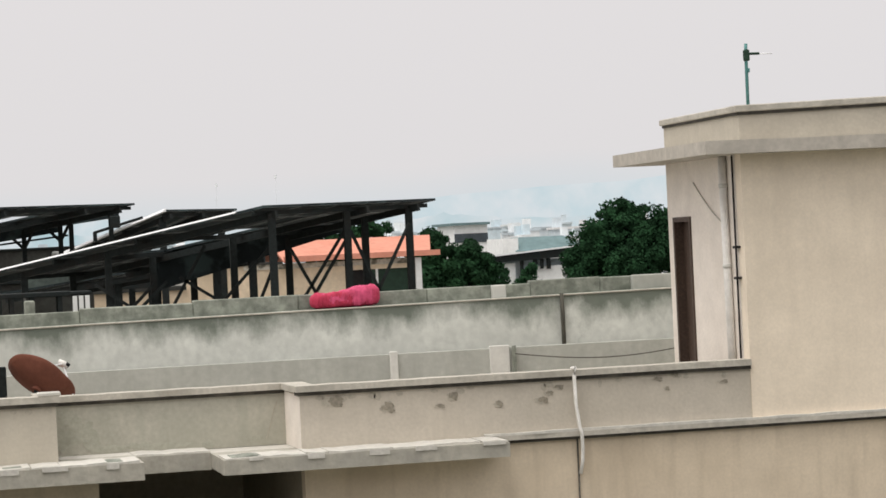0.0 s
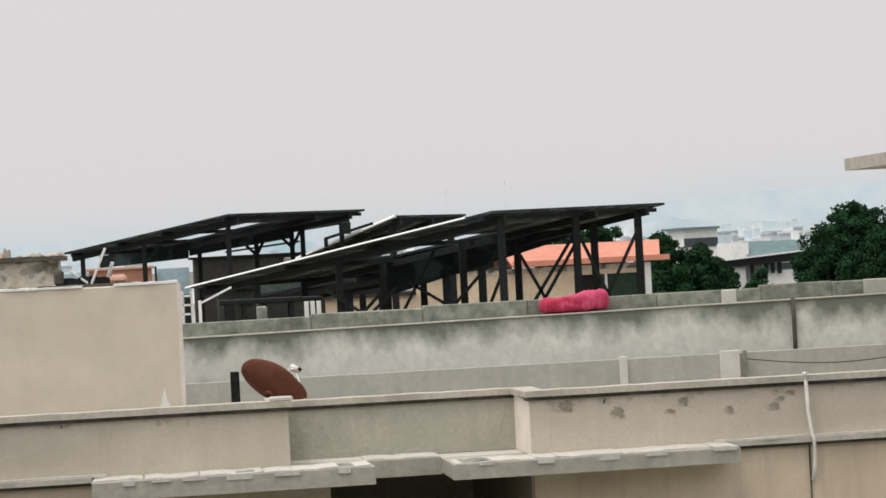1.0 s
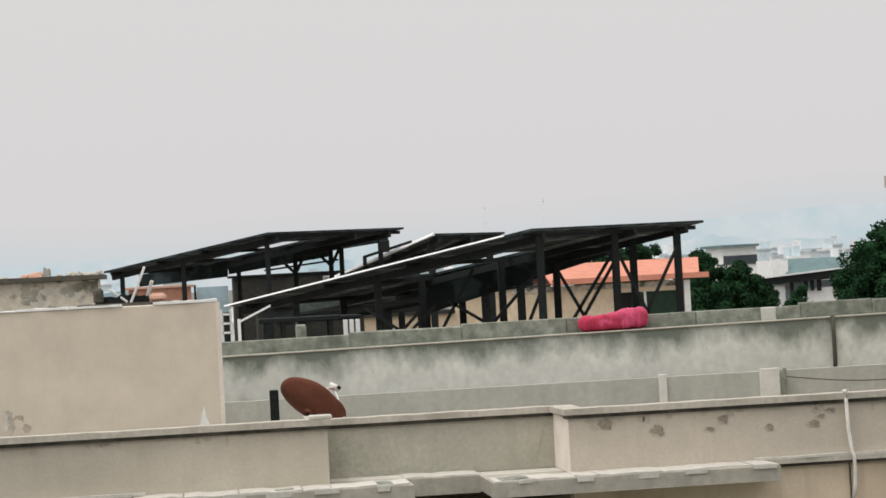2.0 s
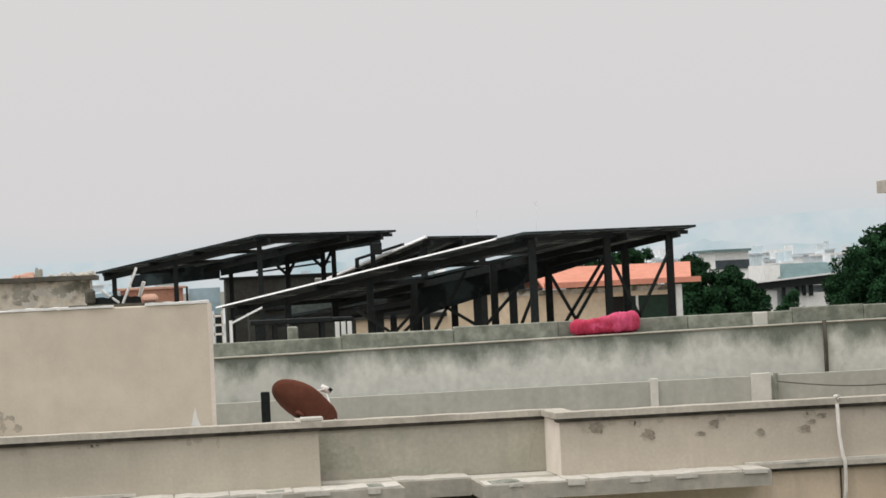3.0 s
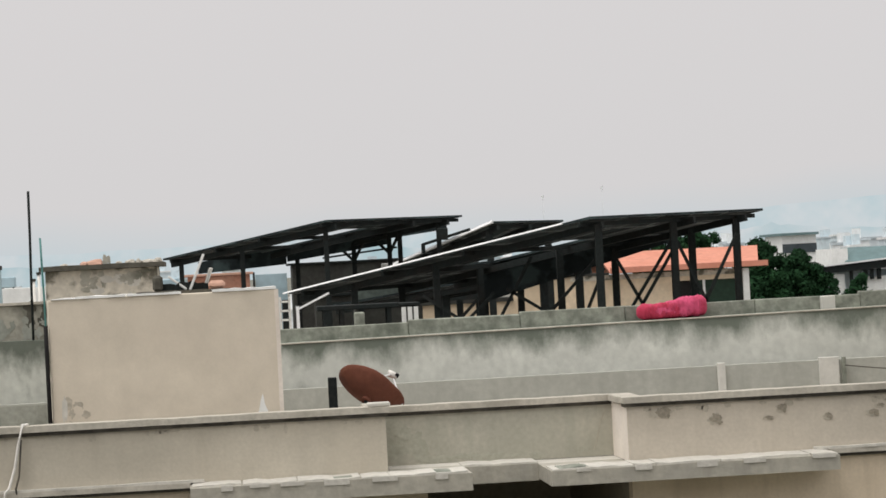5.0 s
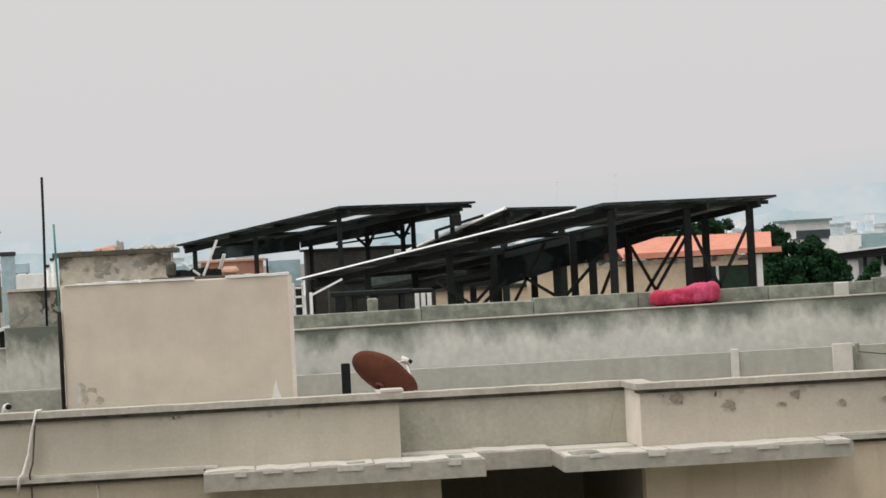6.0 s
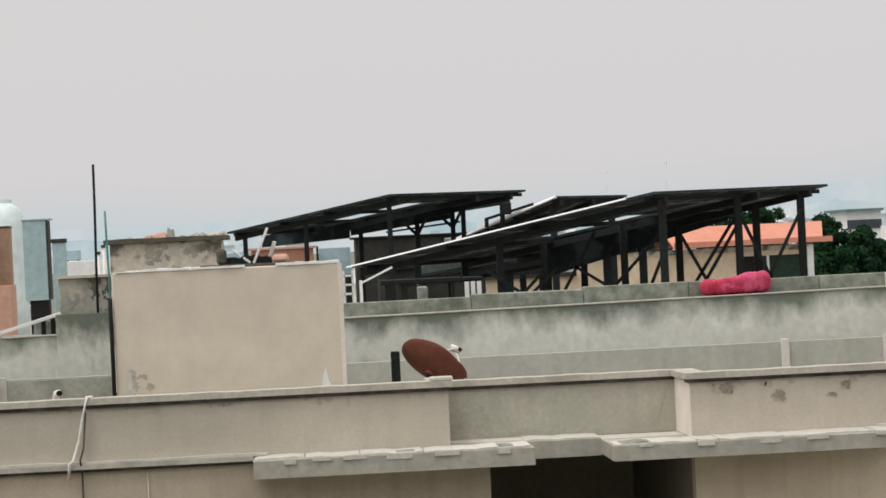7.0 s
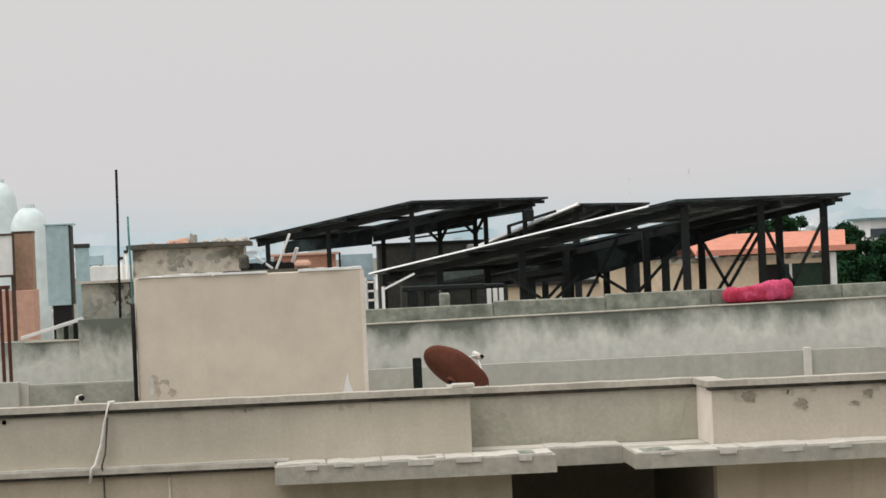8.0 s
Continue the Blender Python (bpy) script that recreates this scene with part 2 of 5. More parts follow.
PINK = material("pink_cloth", (0.60, 0.085, 0.185), rough=0.85, grain=24, vary=0.12, blotch=3.5, blotch_colour=(0.33, 0.018, 0.04), blotch_amount=0.85, bump=0.4)
ORANGE = material("orange_roof_paint", (0.64, 0.275, 0.195), rough=0.8, grain=8, vary=0.08, blotch=1.4, blotch_colour=(0.56, 0.21, 0.14), blotch_amount=0.5)
YELLOWWALL = material("sandy_wall", (0.71, 0.585, 0.43), grain=8, vary=0.10, blotch=1.0, blotch_colour=(0.42, 0.32, 0.2), blotch_amount=0.5)
GREENDARK = material("dark_green_shutter", (0.018, 0.045, 0.028), rough=0.6, grain=10, vary=0.2)
BRICK = material("red_brick_wall", (0.36, 0.175, 0.12), grain=14, vary=0.18, blotch=1.6, blotch_colour=(0.5, 0.33, 0.25), blotch_amount=0.6)
TANBRICK = material("tan_brick", (0.36, 0.235, 0.165), grain=14, vary=0.14, blotch=2.0, blotch_amount=0.4)
PEACH = material("peach_wall", (0.56, 0.34, 0.26), grain=10, vary=0.1, blotch=1.4, blotch_amount=0.35)
# dim sky reflection of panel glass, painted as a green-grey
SHEENGREEN = material("green_grey_sheen", (0.075, 0.095, 0.085), rough=0.8, grain=9, vary=0.3, blotch=1.6, blotch_colour=(0.03, 0.04, 0.036), blotch_amount=0.7)
GALV = material("galvanised_sheet", (0.37, 0.50, 0.53), rough=0.5, metal=0.3, grain=8, vary=0.12, blotch=1.2, blotch_colour=(0.30, 0.38, 0.41), blotch_amount=0.5, bump=0.05)
# tank colour lightened towards the sky to paint haze onto it
HAZETANK = material("hazed_tank", (0.68, 0.78, 0.79), rough=0.6, grain=6, vary=0.06, blotch=1.0, blotch_amount=0.2, bump=0.02)
GREYNET = material("dark_grey_cladding", (0.038, 0.038, 0.034), rough=0.8, grain=12, vary=0.2, blotch=1.5, blotch_colour=(0.065, 0.072, 0.062), blotch_amount=0.6)
WHITEWASH = material("fresh_whitewash", (0.88, 0.89, 0.88), rough=0.7, grain=8, vary=0.04, blotch=1.0, blotch_amount=0.12)
WHITEPAINT = material("white_paint", (0.76, 0.77, 0.76), rough=0.7, grain=8, vary=0.05, blotch=1.0, blotch_amount=0.2)
BLUESHEET = material("pale_blue_sheet", (0.42, 0.56, 0.63), rough=0.6, grain=6, vary=0.08, blotch=1.0, blotch_amount=0.25)
LEAF = material("dark_leaf", (0.018, 0.052, 0.023), gloss=0.08, rough=0.85, grain=2.5, vary=0.5, blotch=0.8, blotch_colour=(0.030, 0.090, 0.036), blotch_amount=0.6, bump=0.0)
BARK = material("bark", (0.09, 0.07, 0.05), rough=0.95, grain=10, vary=0.3)
SOIL = material("dusty_ground", (0.19, 0.185, 0.165), rough=1.0, grain=0.5, vary=0.15, blotch=0.02, blotch_colour=(0.12, 0.15, 0.09), blotch_amount=0.7, bump=0.0)
# town walls paled and blued, so distance haze sits in their colours
CITY = [material("hazed_city_wall", c, grain=1.0, vary=0.08, blotch=0.2, blotch_amount=0.3, bump=0.0)
        for c in ((0.82, 0.85, 0.86), (0.62, 0.69, 0.73), (0.74, 0.74, 0.74), (0.62, 0.72, 0.77), (0.50, 0.56, 0.60))]
GREYROOF = material("grey_green_roof", (0.15, 0.225, 0.235), grain=2, vary=0.12, blotch=0.6, blotch_amount=0.4, bump=0.0)
WINDOWDARK = material("dark_window", (0.06, 0.075, 0.085), rough=0.25, grain=2, vary=0.2, bump=0.0)
# haze over the hills is painted as emission in these two
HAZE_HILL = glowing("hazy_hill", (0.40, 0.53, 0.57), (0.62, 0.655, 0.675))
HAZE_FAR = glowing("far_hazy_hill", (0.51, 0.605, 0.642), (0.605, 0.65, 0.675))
PIERMAT = material("mottled_pier", (0.40, 0.385, 0.33), grain=12, vary=0.15, blotch=2.4, blotch_colour=(0.10, 0.11, 0.085), blotch_amount=0.85, edge=(0.46, 0.64), bump=0.4)
GREENISH = material("greenish_plaster", (0.405, 0.40, 0.335), grain=20, vary=0.1, blotch=4.0, blotch_colour=(0.31, 0.315, 0.25), blotch_amount=0.7)
FAINT = material("faint_dirt", (0.46, 0.42, 0.35), grain=20, vary=0.1, blotch=4.0, blotch_amount=0.4)


# ---- mesh helpers ----
def mesh_object(name, bm, mat, smooth=False):
    me = bpy.data.meshes.new(name)
    bmesh.ops.recalc_face_normals(bm, faces=bm.faces)
    bm.to_mesh(me)
    bm.free()
    for m in mat if isinstance(mat, (list, tuple)) else (mat,):
        me.materials.append(m)
    if smooth:
        me.shade_smooth()
    return new(name, me)


def structure(name, bm, mat, label="", smooth=False):
    return tagged(mesh_object(name, bm, mat, smooth), label, "", "", "structure")


def thing(name, label, category, at, group=""):
    ob = new(name)
    ob.location = at
    ob.empty_display_size = 0.2
    return tagged(ob, label, category, group)


def base_of(ob):
    m = ob.matrix_basis.copy()
    return base_of(ob.parent) @ ob.matrix_parent_inverse @ m if ob.parent else m


def part(name, bm, mat, parent, label="", smooth=False):
    """One mesh under a thing or part, modelled in world coordinates."""
    ob = mesh_object(name, bm, mat, smooth)
    ob.parent = parent
    ob.matrix_parent_inverse = base_of(parent).inverted()
    return tagged(ob, label)


def soften(bm, size, segments=1):
    if size:
        bmesh.ops.bevel(bm, geom=bm.edges[:], offset=size, segments=segments, affect="EDGES", profile=0.6)
    return bm


def hexa(corners, bevel=0.0):
    """A six-sided block from 4 bottom and 4 top corners, each ring in the same order."""
    bm = bmesh.new()
    v = [bm.verts.new(c) for c in corners]
    for f in ((3, 2, 1, 0), (4, 5, 6, 7), (0, 1, 5, 4), (1, 2, 6, 5), (2, 3, 7, 6), (3, 0, 4, 7)):
        bm.faces.new([v[i] for i in f])
    return soften(bm, bevel)


def box(x0, x1, y0, y1, z0, z1, bevel=0.0):
    return hexa([(x0, y0, z0), (x1, y0, z0), (x1, y1, z0), (x0, y1, z0), (x0, y0, z1), (x1, y0, z1), (x1, y1, z1), (x0, y1, z1)], bevel)


def sloped(x0, x1, y0, y1, z0, z1a, z1b, bevel=0.0):
    """A wall whose top runs from z1a at x0 to z1b at x1."""
    return hexa([(x0, y0, z0), (x1, y0, z0), (x1, y1, z0), (x0, y1, z0), (x0, y0, z1a), (x1, y0, z1b), (x1, y1, z1b), (x0, y1, z1a)], bevel)


def join(*bms):
    out = bmesh.new()
    for b in bms:
        me = bpy.data.meshes.new("joined")
        b.to_mesh(me)
        b.free()
        out.from_mesh(me)
        bpy.data.meshes.remove(me)
    return out


def bar(a, b, width, height=None, bevel=0.0):
    """A square bar from a to b."""
    a, b = Vector(a), Vector(b)
    d = (b - a).normalized()
    side = d.cross(Vector((0, 0, 1)))
    side = Vector((1, 0, 0)) if side.length < 1e-3 else side.normalized()
    up = side.cross(d)
    s, u = side * width / 2, up * (height or width) / 2
    return hexa([a - s - u, a + s - u, a + s + u, a - s + u, b - s - u, b + s - u, b + s + u, b - s + u], bevel)


def tube(points, radius, sides=10, taper=1.0):
    """A round tube along points."""
    bm = bmesh.new()
    rings = []
    pts = [Vector(p) for p in points]
    for i, p in enumerate(pts):
        d = (pts[min(i + 1, len(pts) - 1)] - pts[max(i - 1, 0)]).normalized()
        s = d.cross(Vector((0.13, 0.31, 0.94)))
        s = s.normalized() if s.length > 1e-3 else Vector((1, 0, 0))
        u = d.cross(s)
        r = radius * (1 + (taper - 1) * i / max(1, len(pts) - 1))
        rings.append([bm.verts.new(p + r * (math.cos(k * math.tau / sides) * s + math.sin(k * math.tau / sides) * u)) for k in range(sides)])
    for a, b in zip(rings, rings[1:]):
        for k in range(sides):
            bm.faces.new((a[k], a[(k + 1) % sides], b[(k + 1) % sides], b[k]))
    bm.faces.new(rings[0][::-1])
    bm.faces.new(rings[-1])
    return bm


def rough_strip(x0, x1, y_back, y_front, z0, z1, step, jitter, seed):
    """A poured strip along x whose front edge wanders."""
    rnd = random.Random(seed)
    bm = bmesh.new()
    n = max(2, int((x1 - x0) / step))
    rows = []
    for i in range(n + 1):
        x = x0 + (x1 - x0) * i / n
        j, k = rnd.uniform(-jitter, jitter), rnd.uniform(-jitter, jitter) * 0.5
        rows.append([bm.verts.new(p) for p in ((x, y_back, z0), (x, y_front + j, z0), (x, y_front + j, z1 + k), (x, y_back, z1 + k))])
    for a, b in zip(rows, rows[1:]):
        for q in range(4):
            bm.faces.new((a[q], a[(q + 1) % 4], b[(q + 1) % 4], b[q]))
    bm.faces.new(rows[0])
    bm.faces.new(rows[-1][::-1])
    return bm


def blob_patch(cx, cz, w, h, y, seed, t=0.006, jag=1.0):
    """A ragged flake of missing plaster on a wall that faces the camera's side."""
    rnd = random.Random(seed)
    bm = bmesh.new()
    n = 36
    ring = []
    for i in range(n):
        a = i * math.tau / n
        r = 0.78 + jag * (0.45 * noise.noise((1.6 * math.cos(a), 1.6 * math.sin(a), seed * 1.7)) + rnd.uniform(-0.06, 0.06))
        ring.append((cx + w / 2 * r * math.cos(a), cz + h / 2 * r * math.sin(a)))
    front = [bm.verts.new((x, y - t, z)) for x, z in ring]
    back = [bm.verts.new((x, y + 0.002, z)) for x, z in ring]
    bm.faces.new(front)
    for i in range(n):
        bm.faces.new((front[i], front[(i + 1) % n], back[(i + 1) % n], back[i]))
    return bm


# ---- the large structure ----
DECK_Z = 12.82

# ground: one sheet, flat near by, rising to the hills
bm = bmesh.new()
NX, NY = 60, 70
grid = []
for j in range(NY + 1):
    y = -400 + 4600 * (j / NY) ** 2
    row = []
    for i in range(NX + 1):
        x = (i / NX - 0.5) * (900 + 1.3 * (y + 400))
        d = max(0.0, math.hypot(x, y) - 170)
        z = 16 * (1 - math.exp(-d / 350)) + noise.noise((x / 260, y / 260, 0.3)) * min(2.0, d * 0.01)
        row.append(bm.verts.new((x, y, z if y > 0 else 0.0)))
    grid.append(row)
for j in range(NY):
    for i in range(NX):
        bm.faces.new((grid[j][i], grid[j][i + 1], grid[j + 1][i + 1], grid[j + 1][i]))
structure("ground", bm, SOIL, "dusty ground of the town rising to hills", True)

# unseen house added behind the camera: closes the street and blocks low sky
structure("sky_block_house", join(box(-30, 25, -46, -27.0, 0, 13.4), box(-30, 25, -46, -31.5, 13.4, 20.0)), DECK, "unseen flat-roofed house added to block low sky light")

# the near building: lower walls with a deep loggia between
structure("wall_south_1", box(-14.0, -2.35, 0.0, 0.25, 0.0, 12.755), WORN, "beige plastered outer wall below the roof ledge")
structure("wall_south_2", box(-0.06, 14.0, 0.0, 0.25, 0.0, 12.755), LOWERWALL, "beige plastered outer wall below the roof ledge")
structure("wall_loggia", join(box(-2.35, -0.06, 5.2, 5.4, 0.0, 12.62), box(-2.45, -2.35, 0.25, 5.4, 0.0, 12.62), box(-0.06, 0.04, 0.25, 5.4, 0.0, 12.62)), LOGGIA, "plaster walls of a deep loggia, shade in their dark colour")
structure("wall_west", box(-14.25, -14.0, 0.0, 6.2, 0.0, 12.62), PLASTER, "plain side wall of the building")
structure("wall_east", box(14.0, 14.25, 0.0, 6.2, 0.0, 12.62), PLASTER, "plain side wall of the building")
structure("wall_north", box(-14.0, 14.0, 5.95, 6.2, 0.0, 12.62), PLASTER, "plain back wall of the building")
structure("roof_deck", join(box(-14.0, -2.74, 0.25, 6.2, 12.62, DECK_Z), box(-0.04, 14.0, 0.25, 6.2, 12.62, DECK_Z), box(-2.74, -0.04, 1.26, 6.2, 12.62, DECK_Z)), DECK, "grey cement roof deck")


def parapet(name, x0, x1, y, z_top, mat, label, thick=0.16, cope=0.10, over=0.06, z_base=DECK_Z - 0.05, bare_ends=(0, 0)):
    wall = structure(name, box(x0, x1, y, y + thick, z_base, z_top - cope), mat, label)
    part("coping", rough_strip(x0 - bare_ends[0], x1 + bare_ends[1], y + thick + over, y - over, z_top - cope + 0.03, z_top, 0.22, 0.007, int(x0 * 7) + 50), COPING, wall, "worn cement coping")
    # dark line below the coping, its shadow painted in along with grime
    part("drip_edge", rough_strip(x0 - bare_ends[0] * 0.6, x1 + bare_ends[1] * 0.6, y + thick + over * 0.4, y - over * 0.55, z_top - cope - 0.012, z_top - cope + 0.032, 0.16, 0.008, int(x0 * 5) + 90), SHADE_GRIME, wall, "drip edge dark with painted shade and grime")
    return wall


p_right = parapet("parapet_wall_1", -0.08, 5.225, 0.0, 13.49, PARAPET_EAST, "beige plaster parapet with flaked patches under a cement coping", bare_ends=(0.05, 0))
p_left = parapet("parapet_wall_2", -14.0, -2.775, 0.0, 13.54, PARAPET, "beige plaster parapet under a cement coping", bare_ends=(0, 0.04))
p_back = parapet("parapet_wall_3", -2.74, -0.08, 1.1, 13.475, DAMP, "damp-stained parapet set back between two projecting ones")
# end face lighter than the front: side light painted in
part("return", box(-0.083, 0.08, 0.003, 1.1, DECK_Z - 0.05, 13.385), PALE_LIT, p_right, "pale end face of the parapet, light in its colour")
part("return_coping", box(-0.13, 0.13, 0.2, 1.06, 13.405, 13.485, 0.008), COPING, p_right)
part("return", box(-2.935, -2.775, 0.16, 1.1, DECK_Z - 0.05, 13.445), PARAPET, p_left)
part("return_coping", box(-2.985, -2.735, 0.2, 1.06, 13.45, 13.53, 0.008), COPING, p_left)

# flaked patches
for k, (cx, cz, w, h) in enumerate([(0.30, 13.29, 0.24, 0.15), (0.90, 13.19, 0.20, 0.15), (1.66, 13.265, 0.15, 0.12), (1.51, 13.17, 0.14, 0.06), (2.19, 13.15, 0.12, 0.10),
                                    (2.70, 13.165, 0.17, 0.09), (2.90, 13.30, 0.16, 0.07), (2.79, 13.24, 0.12, 0.06), (4.08, 13.32, 0.16, 0.07), (4.28, 13.37, 0.15, 0.08),
                                    (4.20, 13.21, 0.08, 0.06), (4.88, 13.25, 0.14, 0.05)]):
    part("flaked_patch", blob_patch(cx, cz, w, h, 0.0, 20 + k, 0.005), STAIN, p_right, "dull patch of flaking plaster")
    part("flaked_patch", blob_patch(cx + w * 0.12, cz + h * 0.1, w * 0.8, h * 0.8, 0.0, 40 + k, 0.008), PATCH, p_right, "grey patch of missing plaster")
    part("flaked_patch", blob_patch(cx + w * 0.30, cz - h * 0.22, w * 0.36, h * 0.45, 0.0, 60 + k, 0.011), PATCH, p_right)
part("crack", tube([(-0.315, 1.098, 12.843), (-0.261, 1.098, 12.997), (-0.219, 1.098, 13.165), (-0.145, 1.098, 13.331)], 0.003, 5), STAIN, p_back, "thin crack in the plaster")
# greenish patches, densest towards the left corner, with a row along the base
rnd = random.Random(29)
for k in range(26):
    fall = rnd.random() ** 1.7
    part("mottle_patch", blob_patch(-2.70 + 0.42 * fall, 12.86 + 0.48 * rnd.random() * (1 - 0.5 * fall), rnd.uniform(0.10, 0.24), rnd.uniform(0.10, 0.26), 1.1, 500 + k, 0.002 + k * 0.0002, 1.3), GREENISH, p_back)
for k in range(12):
    part("mottle_patch", blob_patch(rnd.uniform(-2.3, -0.3), 12.81 + rnd.uniform(0, 0.05), rnd.uniform(0.15, 0.4), rnd.uniform(0.05, 0.12), 1.1, 540 + k, 0.002 + k * 0.0002, 1.2), GREENISH, p_back)
# dribbles of dirt under the copings
rnd = random.Random(17)
for wall, lo, hi, z in ((p_right, 0.1, 5.1, 13.375), (p_left, -8.3, -2.85, 13.425)):
    for k in range(18):
        h = rnd.uniform(0.03, 0.12) * (0.5 + rnd.random())
        part("dirt_run", blob_patch(rnd.uniform(lo, hi), z - h * 0.5, rnd.uniform(0.05, 0.14), h, 0.0, 200 + k, 0.0025, 0.6), FAINT, wall)


def ledge(name, x0, x1, y_front, z0, z1, label, seed, crumbs):
    slab = structure(name, rough_strip(x0, x1, 0.54, y_front, z0, z1, 0.5, 0.008, seed), LEDGE, label)
    rnd = random.Random(seed)
    # pale screed on top, broken along its front edge
    x = x0 + 0.02
    while x < x1 - 0.05:
        w = rnd.uniform(0.25, 0.7)
        e = min(x + w, x1 - 0.02)
        part("screed", rough_strip(x, e, -0.002, y_front + (0.015 if rnd.random() < crumbs else rnd.uniform(0.05, 0.16)), z1 - 0.002, z1 + 0.022, 0.12, 0.02, seed + int(x * 31)), FRESH, slab)
        x = e + rnd.uniform(0.0, 0.02)
    # screed that ran over the front edge in short tongues
    x = x0 + rnd.uniform(0.1, 0.4)
    while x < x1 - 0.3:
        w = rnd.uniform(0.10, 0.28)
        part("screed_tongue", rough_strip(x, x + w, y_front + 0.02, y_front - 0.014, z1 - rnd.uniform(0.02, 0.05), z1 + 0.018, 0.05, 0.004, seed + int(x * 57)), FRESH, slab)
        x += w + rnd.uniform(0.12, 0.55)
    return slab


ledge("ledge_1", -1.04, 2.16, -0.62, 12.60, 12.765, "worn concrete sunshade ledge with broken screed", 3, 0.75)
ledge("ledge_2", -4.95, -1.90, -0.62, 12.61, 12.80, "worn concrete sunshade ledge with broken screed", 5, 0.7)
l3 = structure("ledge_3", rough_strip(-1.90, -1.04, 1.26, 0.5, 12.58, 12.775, 0.2, 0.008, 8), LEDGE, "concrete ledge set back between two others")
part("screed", rough_strip(-1.9, -1.04, 1.1, 0.53, 12.774, 12.795, 0.12, 0.02, 9), FRESH, l3)
for x0, x1, y0, y1, z, seed in ((-2.42, -2.12, -0.56, -0.14, 12.826, 61), (-0.94, -0.62, -0.56, -0.14, 12.791, 62), (-3.4, -3.2, -0.5, -0.3, 12.823, 63)):
    structure("ledge_hollow", rough_strip(x0, x1, y1, y0, z - 0.02, z, 0.08, 0.015, seed), BLOCKWORK, "damp greenish hollow in the ledge screed")
# strips of painted shade and grime below the string courses
structure("trim_shade_grime_1", rough_strip(2.163, 14.0, 0.0, -0.055, 12.70, 12.737, 0.25, 0.008, 81), SHADE_GRIME, "dark line of painted shade and grime under the string course")
structure("trim_shade_grime_2", rough_strip(-14.0, -4.953, 0.0, -0.055, 12.735, 12.772, 0.25, 0.008, 82), SHADE_GRIME, "dark line of painted shade and grime under the string course")
structure("ledge_floor", join(box(-2.74, -1.905, 0.545, 1.1, 12.625, 12.79), box(-1.035, -0.04, 0.545, 1.1, 12.625, 12.765)), FRESH, "pale ledge top inside the recess")
t1 = structure("trim_1", rough_strip(2.163, 14.0, 0.0, -0.09, 12.735, 12.79, 0.4, 0.006, 11), COPING, "projecting cement string course")
part("screed", rough_strip(2.0, 14.0, -0.003, -0.085, 12.789, 12.818, 0.3, 0.012, 12), FRESH, t1, "pale top of the string course")
t2 = structure("trim_2", rough_strip(-14.0, -4.953, 0.0, -0.09, 12.77, 12.825, 0.4, 0.006, 13), COPING, "projecting cement string course")
part("screed", rough_strip(-14.0, -4.8, -0.003, -0.085, 12.824, 12.855, 0.3, 0.012, 14), FRESH, t2, "pale top of the string course")

# low wall on the far edge of the roof, with posts
lw = structure("low_wall", box(-14.0, 14.0, 6.0, 6.15, DECK_Z, 13.52), LOWWALL, "low grey rendered wall along the far roof edge")
for px, w in ((2.2, 0.11), (3.69, 0.28), (-8.35, 0.14)):
    part("post", box(px - w / 2, px + w / 2, 5.95, 6.0, DECK_Z, 13.56, 0.008), POSTPAINT, lw, "pale stub post")
part("post", box(3.86, 3.91, 5.9, 5.95, DECK_Z, 13.55), BLOCKWORK, lw, "grey steel stub")
part("mould_patch", rough_strip(-8.24, -6.5, 6.0, 5.994, DECK_Z, 13.495, 0.1, 0.008, 300), MOULD, lw, "dark greenish mould on the wall")

# the neighbouring building: stained wall, block course, roof
back = structure("weathered_wall", sloped(-14.0, 14.0, 6.8, 7.6, 0.0, 14.02, 14.29), WEATHERED, "rain-stained grey rendered wall of the neighbouring house")
part("edge", hexa([(-8.4, 6.775, 14.053), (14, 6.775, 14.27), (14, 6.83, 14.27), (-8.4, 6.83, 14.053), (-8.4, 6.775, 14.075), (14, 6.775, 14.292), (14, 6.83, 14.292), (-8.4, 6.83, 14.075)], 0.006), COPING, back, "pale worn edge")
structure("neighbour_roof", box(-14.0, 14.0, 7.6, 33.0, 12.9, 13.3), DECK, "cement roof of the neighbouring house")
structure("neighbour_walls", join(box(-14.0, -13.8, 7.6, 33, 0, 12.9), box(13.8, 14, 7.6, 33, 0, 12.9), box(-13.8, 13.8, 32.8, 33, 0, 12.9)), DAMP, "plain outer walls of the neighbouring house")

# ---- stair tower at the right end of the roof ----
tower = thing("stair_tower", "beige plastered stair tower with a projecting roof slab", "building", (5.2, 0, DECK_Z))
X0, X1, Y1 = 5.225, 14.0, 2.86
part("front_wall", box(X0, X1, -0.012, 0.2, 12.795, 15.95), PLASTER, tower, "plain beige plaster wall")
part("roof_parapet", join(sloped(X0 - 0.004, X1, -0.016, 0.2, 15.95, 16.36, 16.58), box(X0 - 0.004, X0 + 0.2, 0.2, Y1, 15.95, 16.36)), PARAPET, tower, "greyer plaster parapet above the slab")
# side wall paler than the front, part of it painted light
part("side_wall", join(box(X0, X0 + 0.2, 0.2, 1.93, DECK_Z, 15.95), box(X0, X0 + 0.2, 2.62, Y1, DECK_Z, 15.95), box(X0, X0 + 0.2, 1.93, 2.62, 15.19, 15.95)), PALE_LIT, tower)
part("back_wall", box(X0 + 0.2, X1, Y1 - 0.2, Y1, DECK_Z, 16.36), PLASTER, tower)
